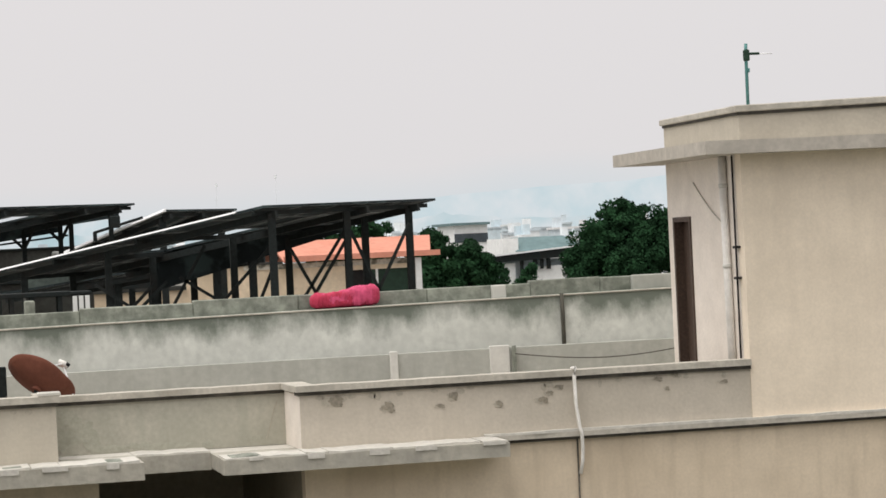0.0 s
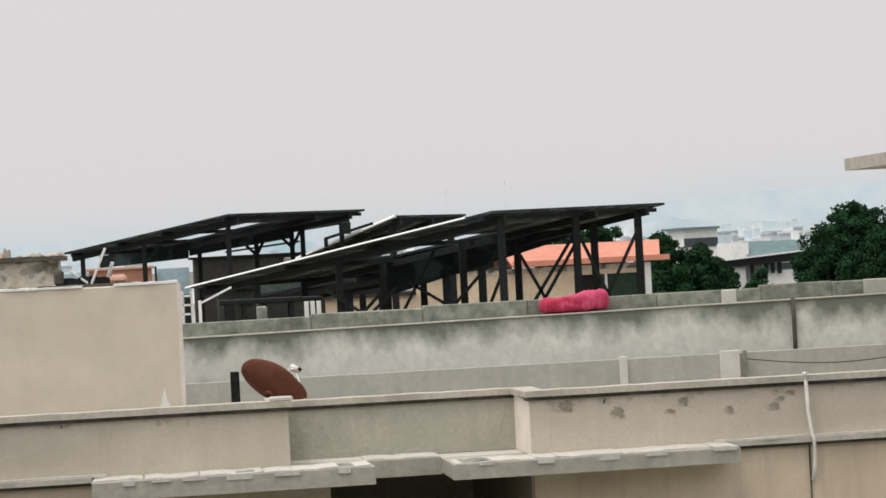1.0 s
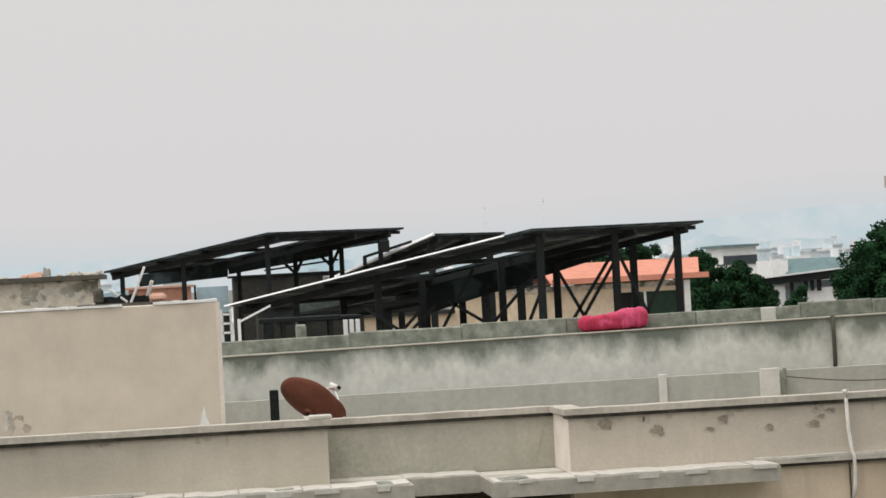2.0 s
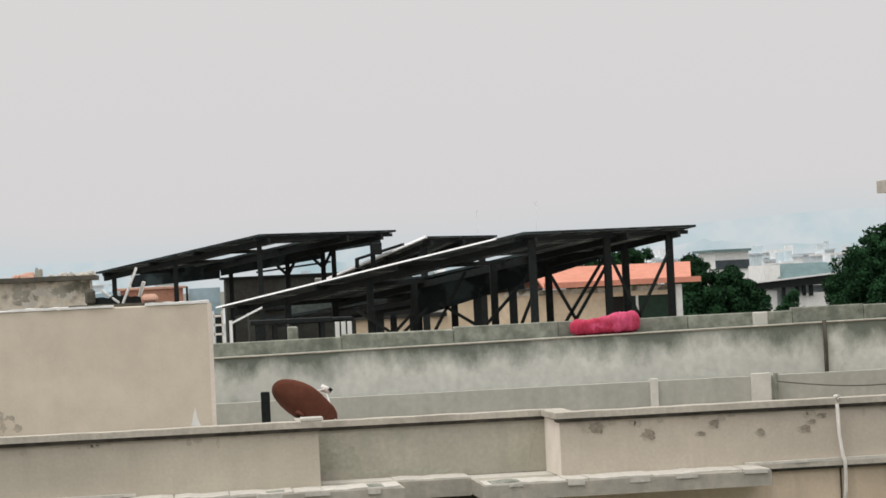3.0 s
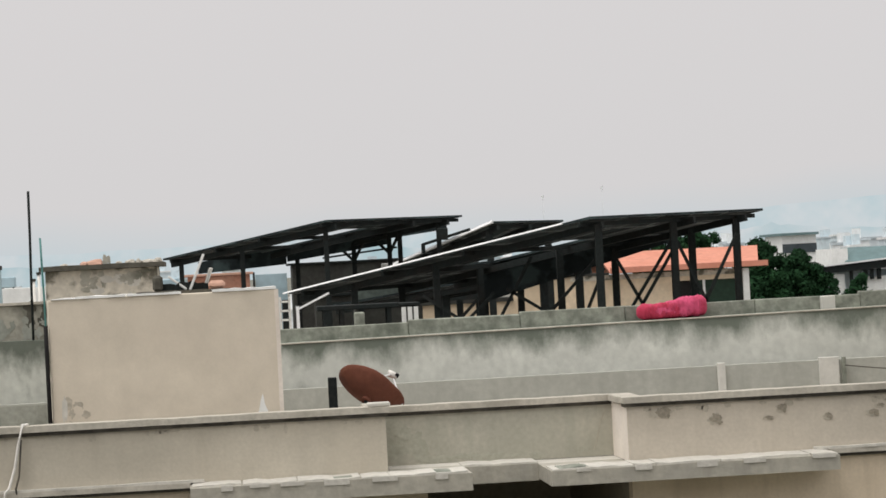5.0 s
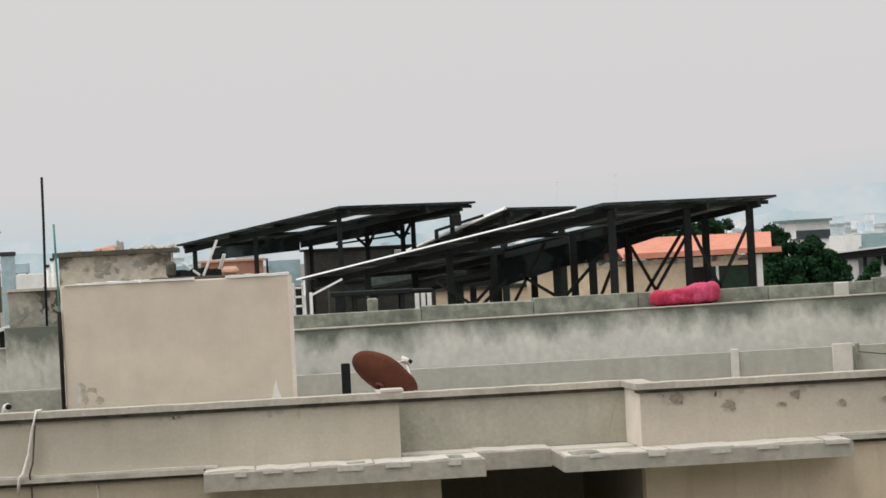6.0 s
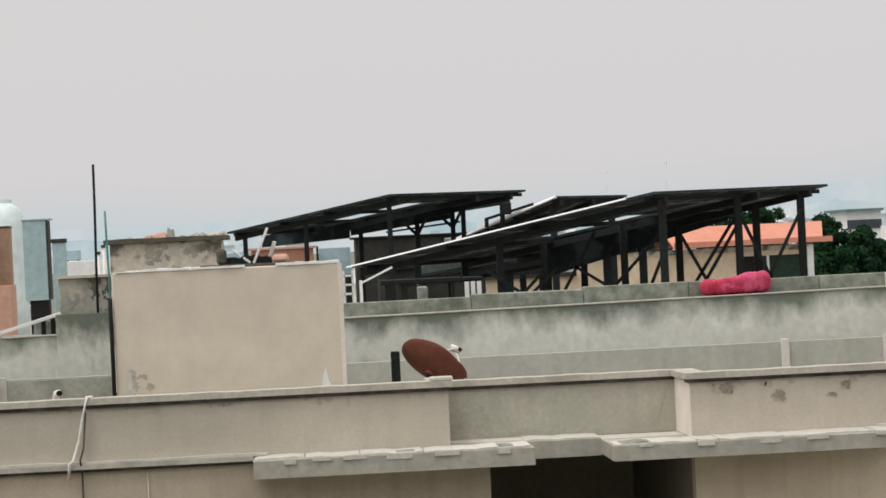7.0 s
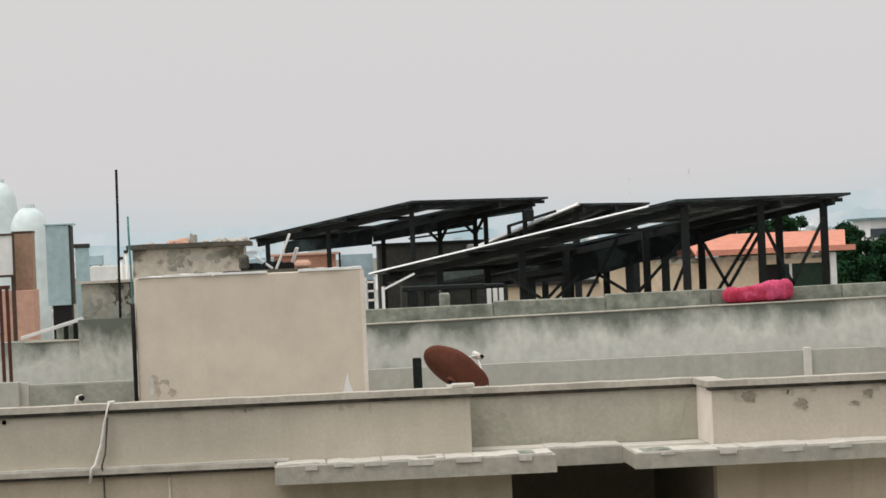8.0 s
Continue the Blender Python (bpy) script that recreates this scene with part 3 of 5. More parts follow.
part("end_wall", box(X1 - 0.2, X1, 0.2, Y1 - 0.2, DECK_Z, 16.36), PLASTER, tower)
part("roof", box(X0 + 0.2, X1 - 0.2, 0.2, Y1 - 0.2, 16.0, 16.15), DECK, tower)
part("roof_slab", rough_strip(4.69, X1, Y1 + 0.54, -0.35, 15.875, 16.03, 0.6, 0.006, 31), SOFFIT, tower, "projecting cement slab around the tower")
part("coping", join(hexa([(X0 - 0.05, -0.062, 16.36), (X1, -0.062, 16.58), (X1, 0.25, 16.58), (X0 - 0.05, 0.25, 16.36),
                          (X0 - 0.05, -0.062, 16.44), (X1, -0.062, 16.66), (X1, 0.25, 16.66), (X0 - 0.05, 0.25, 16.44)], 0.01), box(X0 - 0.05, X0 + 0.25, 0.25, Y1 + 0.04, 16.362, 16.438, 0.01)), COPING, tower, "cement coping of the roof edge")
# painted shadow and grime line under the tower coping
part("drip_edge", join(hexa([(X0 - 0.03, -0.038, 16.325), (X1, -0.038, 16.545), (X1, 0.2, 16.545), (X0 - 0.03, 0.2, 16.325), (X0 - 0.03, -0.038, 16.362), (X1, -0.038, 16.582), (X1, 0.2, 16.582), (X0 - 0.03, 0.2, 16.362)]), box(X0 - 0.025, X0 + 0.15, 0.2, Y1, 16.33, 16.362)), SHADE_GRIME, tower, "drip edge dark with painted shade and grime")
door = part("door", box(X0 + 0.10, X0 + 0.15, 1.99, 2.56, DECK_Z, 15.13), BROWNWOOD, tower, "brown door standing in its opening")
part("frame", join(box(X0 - 0.02, X0 + 0.18, 1.93, 1.99, DECK_Z, 15.19), box(X0 - 0.02, X0 + 0.18, 2.56, 2.62, DECK_Z, 15.19), box(X0 - 0.02, X0 + 0.18, 1.99, 2.56, 15.13, 15.19)), BROWNWOOD, door, "reddish brown door frame")
part("handle", bar((X0 + 0.085, 2.06, 13.85), (X0 + 0.085, 2.06, 14.0), 0.025, 0.025), STEEL, door, "dark pull handle")

# ---- on the near roof ----
def downpipe():
    pipe = thing("drain_pipe", "white plastic drain pipe strapped to the tower wall", "pipe", (5.17, 0.52, DECK_Z))
    part("pipe", tube([(5.175, 0.46, DECK_Z), (5.175, 0.52, 15.87)], 0.047, 14), WHITEPVC, pipe, "", True)
    for z in (13.3, 14.55, 15.5):
        part("strap", tube([(5.175, 0.47 + 0.02 * (z - 13.3), z), (5.175, 0.47 + 0.02 * (z - 13.3), z + 0.05)], 0.054, 14), POSTPAINT, pipe, "", True)
    thin = thing("conduit", "thin black conduit beside the drain pipe", "pipe", (5.17, 0.2, DECK_Z))
    part("pipe", tube([(5.2, 0.235, 13.0), (5.198, 0.22, 14.5), (5.2, 0.23, 15.87)], 0.012, 8), BLACKPIPE, thin, "", True)
    for z in (14.42, 14.78):
        part("clamp", box(5.165, 5.225, 0.13, 0.25, z, z + 0.03, 0.004), BLACKPIPE, thin)
    # loose cable across the side wall
    pts = [(5.212, 1.74 - 1.18 * s, 15.6 - 0.56 * s - 0.05 * math.sin(s * math.pi)) for s in np.linspace(0, 1, 10)]
    cable = thing("wall_cable", "thin grey cable sagging across the tower wall", "cable", pts[0])
    part("cable", tube(pts, 0.009, 6), COPING, cable, "", True)


downpipe()


def hanging_pipe(label, pts, radius, mat, name="hose"):
    t = thing(name, label, "pipe", pts[-1])
    part("pipe", tube(pts, radius, 8), mat, t, "", True)


hanging_pipe("pale hose hung over the parapet and down the wall", [(3.10, 0.08, 13.50), (3.10, -0.07, 13.515), (3.08, -0.085, 13.42), (3.09, -0.075, 13.1), (3.115, -0.1, 12.84), (3.13, -0.12, 12.78), (3.15, -0.06, 12.62), (3.145, -0.05, 12.45), (3.12, -0.03, 12.3)], 0.021, WHITEPVC)
hanging_pipe("thin dark cable running down the wall", [(3.10, -0.02, 12.74), (3.10, -0.02, 11.5), (3.09, -0.02, 9.0)], 0.01, SHADE_GRIME, "cable")
hanging_pipe("pale hose lying over the parapet", [(-6.7, 0.12, 13.55), (-6.74, -0.07, 13.56), (-6.79, -0.085, 13.35), (-6.84, -0.08, 13.1), (-6.91, -0.12, 12.88), (-6.95, -0.13, 12.84), (-6.98, -0.06, 12.66)], 0.017, WHITEPVC)
hanging_pipe("thin dark cable tied beside the hose", [(-6.76, -0.075, 13.40), (-6.80, -0.075, 13.0), (-6.84, -0.11, 12.87), (-6.83, -0.03, 12.7), (-6.83, -0.02, 11.5)], 0.01, SHADE_GRIME, "cable")
hanging_pipe("thin line stain pipe under the string course", [(-6.12, -0.012, 12.76), (-6.12, -0.012, 10.0)], 0.012, PARAPET, "conduit")

# aerial on the tower
aerial = thing("aerial", "green-painted aerial mast with a short side arm on the tower roof", "aerial", (5.52, 0.45, 16.15))
part("mast", tube([(5.51, 0.45, 16.15), (5.515, 0.45, 17.1), (5.52, 0.45, 17.19)], 0.02, 8), TEAL, aerial, "", True)
part("clamp", box(5.485, 5.555, 0.42, 0.48, 16.985, 17.12, 0.012), GREENDARK, aerial)
part("arm", tube([(5.52, 0.45, 17.07), (5.68, 0.45, 17.07)], 0.017, 8), GREENDARK, aerial, "", True)
part("rod", tube([(5.66, 0.45, 17.068), (5.84, 0.45, 17.065)], 0.006, 6), ALU, aerial, "", True)
part("lug", box(5.53, 5.55, 0.43, 0.47, 16.85, 16.9, 0.004), TEAL, aerial)

# plastered tank enclosure
enc = thing("tank_enclosure", "plain beige plastered enclosure with a pale mortar rim", "enclosure", (-5.2, 1.6, DECK_Z))
part("wall", box(-6.52, -3.855, 1.6, 3.0, DECK_Z, 14.895, 0.012), ENCLOSED, enc)
for x0, x1, h, sd in ((-6.48, -6.2, 0.012, 41), (-6.2, -5.62, 0.03, 42), (-5.6, -4.98, 0.024, 43), (-4.62, -3.875, 0.03, 46)):
    part("rim", rough_strip(x0, x1, 2.9, 1.585, 14.893, 14.893 + h, 0.09, 0.012, sd), WHITEWASH, enc, "crumbled white mortar rim")
# support added under the scrap, its dark colour painting the gap there
part("scrap_support", rough_strip(-5.5, -4.4, 3.0, 1.86, 14.89, 14.932, 0.1, 0.008, 49), SLABDARK, enc, "added support strip, dark like the gap under the scrap")
part("edge_strip", rough_strip(-3.90, -3.85, 1.61, 1.592, DECK_Z, 14.89, 0.02, 0.004, 48), PALE_LIT, enc, "pale strip down the corner")
tri = bmesh.new()
front = [tri.verts.new((x, 1.594, z)) for x, z in ((-4.17, 13.40), (-3.97, 13.40), (-4.03, 13.46), (-4.07, 13.56), (-4.09, 13.69), (-4.12, 13.60), (-4.14, 13.5))]
behind = [tri.verts.new((v.co.x, 1.602, v.co.z)) for v in front]
tri.faces.new(front)
for k in range(7):
    tri.faces.new((front[k], front[(k + 1) % 7], behind[(k + 1) % 7], behind[k]))
part("patch", tri, WHITEWASH, enc, "white plaster patch")
part("patch", blob_patch(-6.38, 13.62, 0.08, 0.36, 1.6, 45), FRESH, enc, "white plaster patch")
rnd = random.Random(3)
for k in range(16):
    part("mottle_patch", blob_patch(-6.22 + rnd.gauss(0, 0.08), 13.58 + rnd.gauss(0, 0.11), rnd.uniform(0.05, 0.16), rnd.uniform(0.05, 0.2), 1.6, 300 + k, 0.002 + k * 0.0002), STAIN if k % 3 else ENCLOSED, enc)
hanging_pipe("thin blue-green pipe rising beside the enclosure", [(-6.555, 1.72, DECK_Z), (-6.56, 1.72, 14.9), (-6.565, 1.66, 15.3), (-6.57, 1.66, 15.62)], 0.013, TEAL, "stand_pipe")
hanging_pipe("black pipe against the edge of the enclosure", [(-6.55, 1.58, DECK_Z), (-6.55, 1.58, 14.3), (-6.552, 1.60, 14.6)], 0.026, BLACKPIPE, "drain_pipe")
hanging_pipe("tall dark iron pole standing on the stained wall", [(-7.10, 6.92, 14.05), (-7.09, 6.92, 15.0), (-7.075, 6.92, 15.8), (-7.07, 6.92, 16.38)], 0.019, STEEL, "pole")

# old overhead tank with a dark slab
tank = thing("overhead_tank", "old concrete water tank with peeling walls under a dark slab", "water tank", (-6.0, 4.5, DECK_Z))
part("wall", box(-6.73, -5.31, 4.5, 5.75, DECK_Z, 15.25, 0.01), BARE, tank, "patchy peeling plaster wall")
part("slab", rough_strip(-6.80, -5.22, 5.82, 4.38, 15.25, 15.315, 0.2, 0.02, 52), SLABDARK, tank, "dark weathered cover slab")
rnd = random.Random(8)
for k in range(22):
    part("mottle_patch", blob_patch(rnd.choice((-6.15, -5.95, -5.75, -5.6)) + rnd.gauss(0, 0.09), 15.1 + rnd.gauss(0, 0.07), rnd.uniform(0.08, 0.26), rnd.uniform(0.06, 0.2), 4.5, 700 + k, 0.003 + k * 0.0002, 1.2), PIERMAT if k % 4 else FRESH, tank)
rnd = random.Random(7)
for k, (x, w, h) in enumerate(((-6.1, 0.24, 0.07), (-6.22, 0.16, 0.05), (-5.65, 0.14, 0.05), (-5.42, 0.22, 0.04), (-6.5, 0.1, 0.03), (-5.8, 0.09, 0.035), (-5.55, 0.08, 0.05), (-5.3, 0.12, 0.05))):
    rub = bmesh.new()
    bmesh.ops.create_icosphere(rub, subdivisions=2, radius=1.0)
    for v in rub.verts:
        v.co *= 1 + 0.35 * noise.noise(v.co * 1.7 + Vector((k * 9.0, 0, 0)))
        v.co = Vector((x + v.co.x * w / 2, 4.7 + v.co.y * w / 2, 15.31 + max(-0.1, v.co.z) * h))
    t = thing("rubble_stone", "reddish lump of broken brick on the tank slab", "stone", (x, 4.7, 15.315), "rubble on the tank")
    part("stone", rub, PEACH if k < 2 else COPING, t)

# white broken chair frame leaning on top
frame_v = thing("broken_frame", "bent white metal frame lying on the enclosure", "scrap", (-4.9, 2.6, 14.93))
part("leg", bar((-4.88, 2.3, 14.93), (-4.70, 2.3, 15.35), 0.055, 0.03, 0.006), WHITEPAINT, frame_v)
part("leg", bar((-4.92, 2.35, 14.94), (-5.13, 2.35, 15.10), 0.045, 0.03, 0.006), WHITEPAINT, frame_v)
part("base", rough_strip(-5.3, -4.66, 2.6, 2.36, 14.93, 15.02, 0.06, 0.05, 47), STEEL, frame_v, "dark scrap iron")
part("brace", bar((-4.70, 2.45, 14.95), (-4.62, 2.4, 15.18), 0.05, 0.03, 0.006), POSTPAINT, frame_v)
part("lump", box(-5.32, -5.20, 2.3, 2.5, 14.93, 15.12, 0.03), SLABDARK, frame_v)
sheet = thing("folded_sheet", "small pale sheet crumpled on the enclosure", "sheet", (-5.1, 2.8, 14.93))
part("sheet", hexa([(-5.28, 2.9, 14.93), (-4.96, 2.9, 14.93), (-4.96, 3.0, 14.93), (-5.28, 3.0, 14.93), (-5.30, 2.9, 15.07), (-5.02, 2.9, 15.09), (-5.02, 3.0, 15.09), (-5.3, 3.0, 15.07)], 0.015), BLUESHEET, sheet)
lumps = thing("mortar_lump", "pale lump of mortar on the enclosure rim", "rubble", (-4.55, 2.0, 14.93))
part("lump", box(-4.66, -4.46, 1.9, 2.1, 14.93, 15.03, 0.035), PEACH, lumps)


# satellite dish, seen from behind
def satellite_dish():
    c = Vector((-2.805, 2.25, 13.60))
    n = Vector((0.43, 0.55, 0.72)).normalized()
    major = Vector((0.86, 0.0, -0.51))
    major = (major - n * major.dot(n)).normalized()
    minor = n.cross(major)
    dish = thing("satellite_dish", "rust-brown satellite dish seen from its back on the roof", "satellite dish", (-2.9, 2.25, DECK_Z))
    bm = bmesh.new()
    rings, seg, R0 = 9, 40, 0.41
    loops = []
    # the upper rim is bent in, and the whole rim slightly uneven
    dent = lambda a: 1 - 0.17 * math.exp(-((a - radians(303)) / radians(38)) ** 2) + 0.02 * noise.noise((3 * math.cos(a), 3 * math.sin(a), 2.0))
    for side in (0, 1):
        loop_set = []
        for i in range(1, rings + 1):
            r = R0 * i / rings
            loop_set.append([bm.verts.new(c + n * (0.42 * r * r / R0 - 0.10 + 0.012 * side) + major * r * 1.06 * math.cos(a) * (1 + (dent(a) - 1) * i / rings) + minor * r * 0.92 * math.sin(a) * (1 + (dent(a) - 1) * i / rings))
                             for a in (k * math.tau / seg for k in range(seg))])
        centre = bm.verts.new(c + n * (-0.10 + 0.012 * side))
        for k in range(seg):
            bm.faces.new((centre, loop_set[0][k], loop_set[0][(k + 1) % seg]))
        for a, b in zip(loop_set, loop_set[1:]):
            for k in range(seg):
                bm.faces.new((a[k], a[(k + 1) % seg], b[(k + 1) % seg], b[k]))
        loops.append(loop_set[-1])
    for k in range(seg):
        bm.faces.new((loops[0][k], loops[0][(k + 1) % seg], loops[1][(k + 1) % seg], loops[1][k]))
    part("reflector", bm, RUST, dish, "rusted reflector", True)
    part("hub", tube([c - n * 0.10, c - n * 0.14], 0.055, 12), RUST, dish)
    part("mast", tube([c - n * 0.12, c - n * 0.15 - Vector((0, 0, 0.1)), (c.x - 0.08, c.y - 0.11, DECK_Z)], 0.03, 8), STEEL, dish, "", True)
    horn = Vector((-2.52, 2.42, 13.79))
    part("feed_arm", tube([c + major * 0.42 + n * 0.05, horn], 0.012, 6), ALU, dish, "", True)
    part("feed_arm", tube([c - minor * 0.3 + n * 0.06, horn], 0.009, 6), ALU, dish, "", True)
    lnb = part("feed_horn", tube([horn - Vector((0.05, 0, -0.02)), horn, horn + Vector((0.055, 0, -0.035))], 0.042, 10), WHITEPVC, dish, "white feed horn", True)
    part("cap", tube([horn + Vector((0.04, -0.02, 0.0)), horn + Vector((0.075, -0.02, -0.03))], 0.026, 10), BLACKPIPE, lnb)


satellite_dish()
stub = thing("iron_post", "short dark iron post standing beside the dish", "post", (-3.245, 2.25, DECK_Z))
part("post", box(-3.30, -3.195, 2.2, 2.3, DECK_Z, 13.80, 0.008), STEEL, stub)
lump = thing("mortar_lump", "pale block of mortar on the end of the coping", "rubble", (-2.85, 0.1, 13.54))
part("lump", box(-2.97, -2.715, -0.03, 0.16, 13.538, 13.585, 0.012), FRESH, lump)
stubpipe = thing("pipe_stub", "white pipe elbow sticking out above the parapet", "pipe", (-7.29, 2.25, DECK_Z))
part("pipe", tube([(-7.29, 2.25, DECK_Z), (-7.29, 2.25, 13.44), (-7.27, 2.2, 13.50), (-7.24, 2.12, 13.51)], 0.045, 10), WHITEPVC, stubpipe, "", True)
part("mouth", tube([(-7.24, 2.12, 13.51), (-7.225, 2.09, 13.511)], 0.034, 10), BLACKPIPE, stubpipe)

# sagging wire in front of the low wall
pts = [(3.88 + 2.4 * s, 5.85, 13.44 - 0.12 * math.sin(math.pi * s * 0.9)) for s in np.linspace(0, 1, 12)]
wire = thing("sagging_wire", "thin wire sagging along the low wall", "cable", pts[0])
part("wire", tube(pts, 0.008, 6), SLABDARK, wire, "", True)
hanging_pipe("dark drain pipe fixed to the stained wall", [(4.83, 6.75, 12.9), (4.83, 6.75, 13.9), (4.825, 6.75, 14.22)], 0.03, SLABDARK, "drain_pipe")

# rusty rail post on the left
rail = thing("rusty_railing", "rusty upright bars on a low pillar", "railing", (-8.5, 5.9, DECK_Z))
part("pillar", box(-9.2, -8.38, 5.75, 5.92, DECK_Z, 13.58, 0.01), LOWWALL, rail, "low pale pillar")
for x in (-8.58, -8.49, -8.78):
    part("bar", bar((x, 5.86, 13.58), (x - 0.01, 5.86, 14.83), 0.045, 0.045, 0.004), RUSTDARK, rail)
part("rail", bar((-9.2, 5.86, 14.83), (-8.46, 5.86, 14.835), 0.05, 0.05, 0.004), RUSTDARK, rail)

# ---- on the neighbouring roof ----
# course of rough blocks along the wall
rnd = random.Random(5)
x, k = -8.0, 0
while x < 13.5:
    w = rnd.choice((1.0, 1.6, 2.1)) * rnd.uniform(0.9, 1.05)
    zb = 14.02 + 0.27 * (x + 14) / 28
    h = 0.20 + rnd.uniform(-0.02, 0.03)
    if abs(x - 4.0) < 0.25:
        h = 0.25
    bm = hexa([(x, 7.15, zb - 0.03), (x + w - 0.005, 7.15, zb - 0.02), (x + w - 0.005, 7.33, zb - 0.02), (x, 7.33, zb - 0.03),
               (x, 7.15 + rnd.uniform(-0.01, 0.01), zb + h), (x + w - 0.005, 7.15, zb + h + rnd.uniform(-0.015, 0.015)), (x + w - 0.005, 7.33, zb + h), (x, 7.33, zb + h)], 0.012)
    part("block", bm, BLOCKWORK, back)
    x += w
    k += 1
part("block", box(3.89, 4.09, 7.04, 7.14, 14.18, 14.375, 0.01), POSTPAINT, back, "pale block")
part("block", box(5.97, 6.75, 7.05, 7.14, 14.19, 14.42, 0.012), LOWWALL, back, "pale end block")

pillar = structure("roof_pier", box(-7.64, -6.45, 7.15, 7.5, 14.0, 14.83, 0.015), PIERMAT, "mould-stained masonry pier at the wall's end")
part("coping", rough_strip(-7.70, -6.4, 7.55, 7.11, 14.83, 14.865, 0.15, 0.008, 77), COPING, pillar, "worn cement coping")
structure("raised_wall", rough_strip(-7.66, -6.3, 7.1, 6.76, 12.9, 14.345, 0.2, 0.006, 78), WEATHERED_END, "black-stained raised end of the rendered wall")
rnd = random.Random(12)
for k in range(20):
    part("mould_patch", blob_patch(rnd.choice((-7.08, -7.08, -7.5, -6.8)) + rnd.gauss(0, 0.06), rnd.uniform(14.42, 14.78), rnd.uniform(0.06, 0.2), rnd.uniform(0.1, 0.3), 7.15, 800 + k, 0.003 + k * 0.0002, 1.2), SLABDARK if k % 3 == 0 else MOULD, pillar)
pipes = thing("roof_pipes", "pair of thin white pipes rising from the roof", "pipe", (-7.97, 20.0, 13.3))
for x, z in ((-8.02, 15.2), (-7.92, 15.32)):
    part("pipe", tube([(x, 20.0, 13.3), (x, 20.0, z)], 0.03, 10), WHITEPVC, pipes, "", True)
    part("cap", tube([(x, 20.0, z), (x, 20.0, z + 0.05)], 0.045, 10), GREYNET, pipes)


def cloth_roll():
    """A long bundle wrapped in cloth, tied at several places."""
    bm = bmesh.new()
    seg, n = 32, 110
    rows = []
    for i in range(n + 1):
        s = i / n
        x = 1.24 + 1.0 * s
        end = min(1.0, math.sqrt(max(0.0, 1 - (2 * s - 1) ** 10)) + 0.02)
        hump = 0.225 + 0.075 / (1 + math.exp(-(s - 0.58) / 0.06)) + 0.02 * noise.noise((s * 7, 3.0, 0))
        ring = []
        for k in range(seg):
            a = k * math.tau / seg
            up = math.sin(a)
            gather = 0.035 * noise.noise((s * 26, 0.7 * math.cos(a), 0.7 * up)) + 0.025 * noise.noise((s * 8, 1.4 * math.cos(a), 1.4 * up)) + 0.03 * noise.noise((s * 60, 3 * math.cos(a), 3 * up))
            r = (1 + 2.8 * gather) * end
            # squarish, sagging section that lies flat on the wall
            sq = (abs(math.cos(a)) ** 3 + abs(up) ** 3) ** (-1 / 3)
            ring.append(bm.verts.new((x, 6.98 + math.cos(a) * 0.15 * r * sq, 14.17 + 0.011 * (x - 1.2) + hump / 2 * (1 + max(-1.0, up * sq * r)))))
        rows.append(ring)
    for a, b in zip(rows, rows[1:]):
        for k in range(seg):
            f = bm.faces.new((a[k], a[(k + 1) % seg], b[(k + 1) % seg], b[k]))
            c = f.calc_center_median()
            if (c.x - 1.24) * 0.9 + (c.z - 14.17) * 1.2 + 0.5 * noise.noise(c * 12) < 0.55:
                f.material_index = 1
    bm.faces.new(rows[0][::-1])
    bm.faces.new(rows[-1])
    roll = thing("cloth_bundle", "pink cloth bundle rolled and tied on the wall top", "bundle", (1.74, 6.98, 14.17))
    part("wrap", bm, PINK, roll, "", True).data.materials.append(CRIMSON)


cloth_roll()


def lip(a, b, h):
    """An edge rail from a to b whose front face leans back."""
    d = (b - a).normalized()
    out = d.cross(Vector((0, 0, 1))).normalized()
    out = out if out.y < 0 else -out
    lo, hi, under = out * h * 0.9 - Vector((0, 0, h / 2)), Vector((0, 0, h / 2)), -Vector((0, 0, h / 2)) - out * 0.02
    back_hi = hi - out * 0.02
    return hexa([a + lo, a + under, a + back_hi, a + hi, b + lo, b + under, b + back_hi, b + hi])


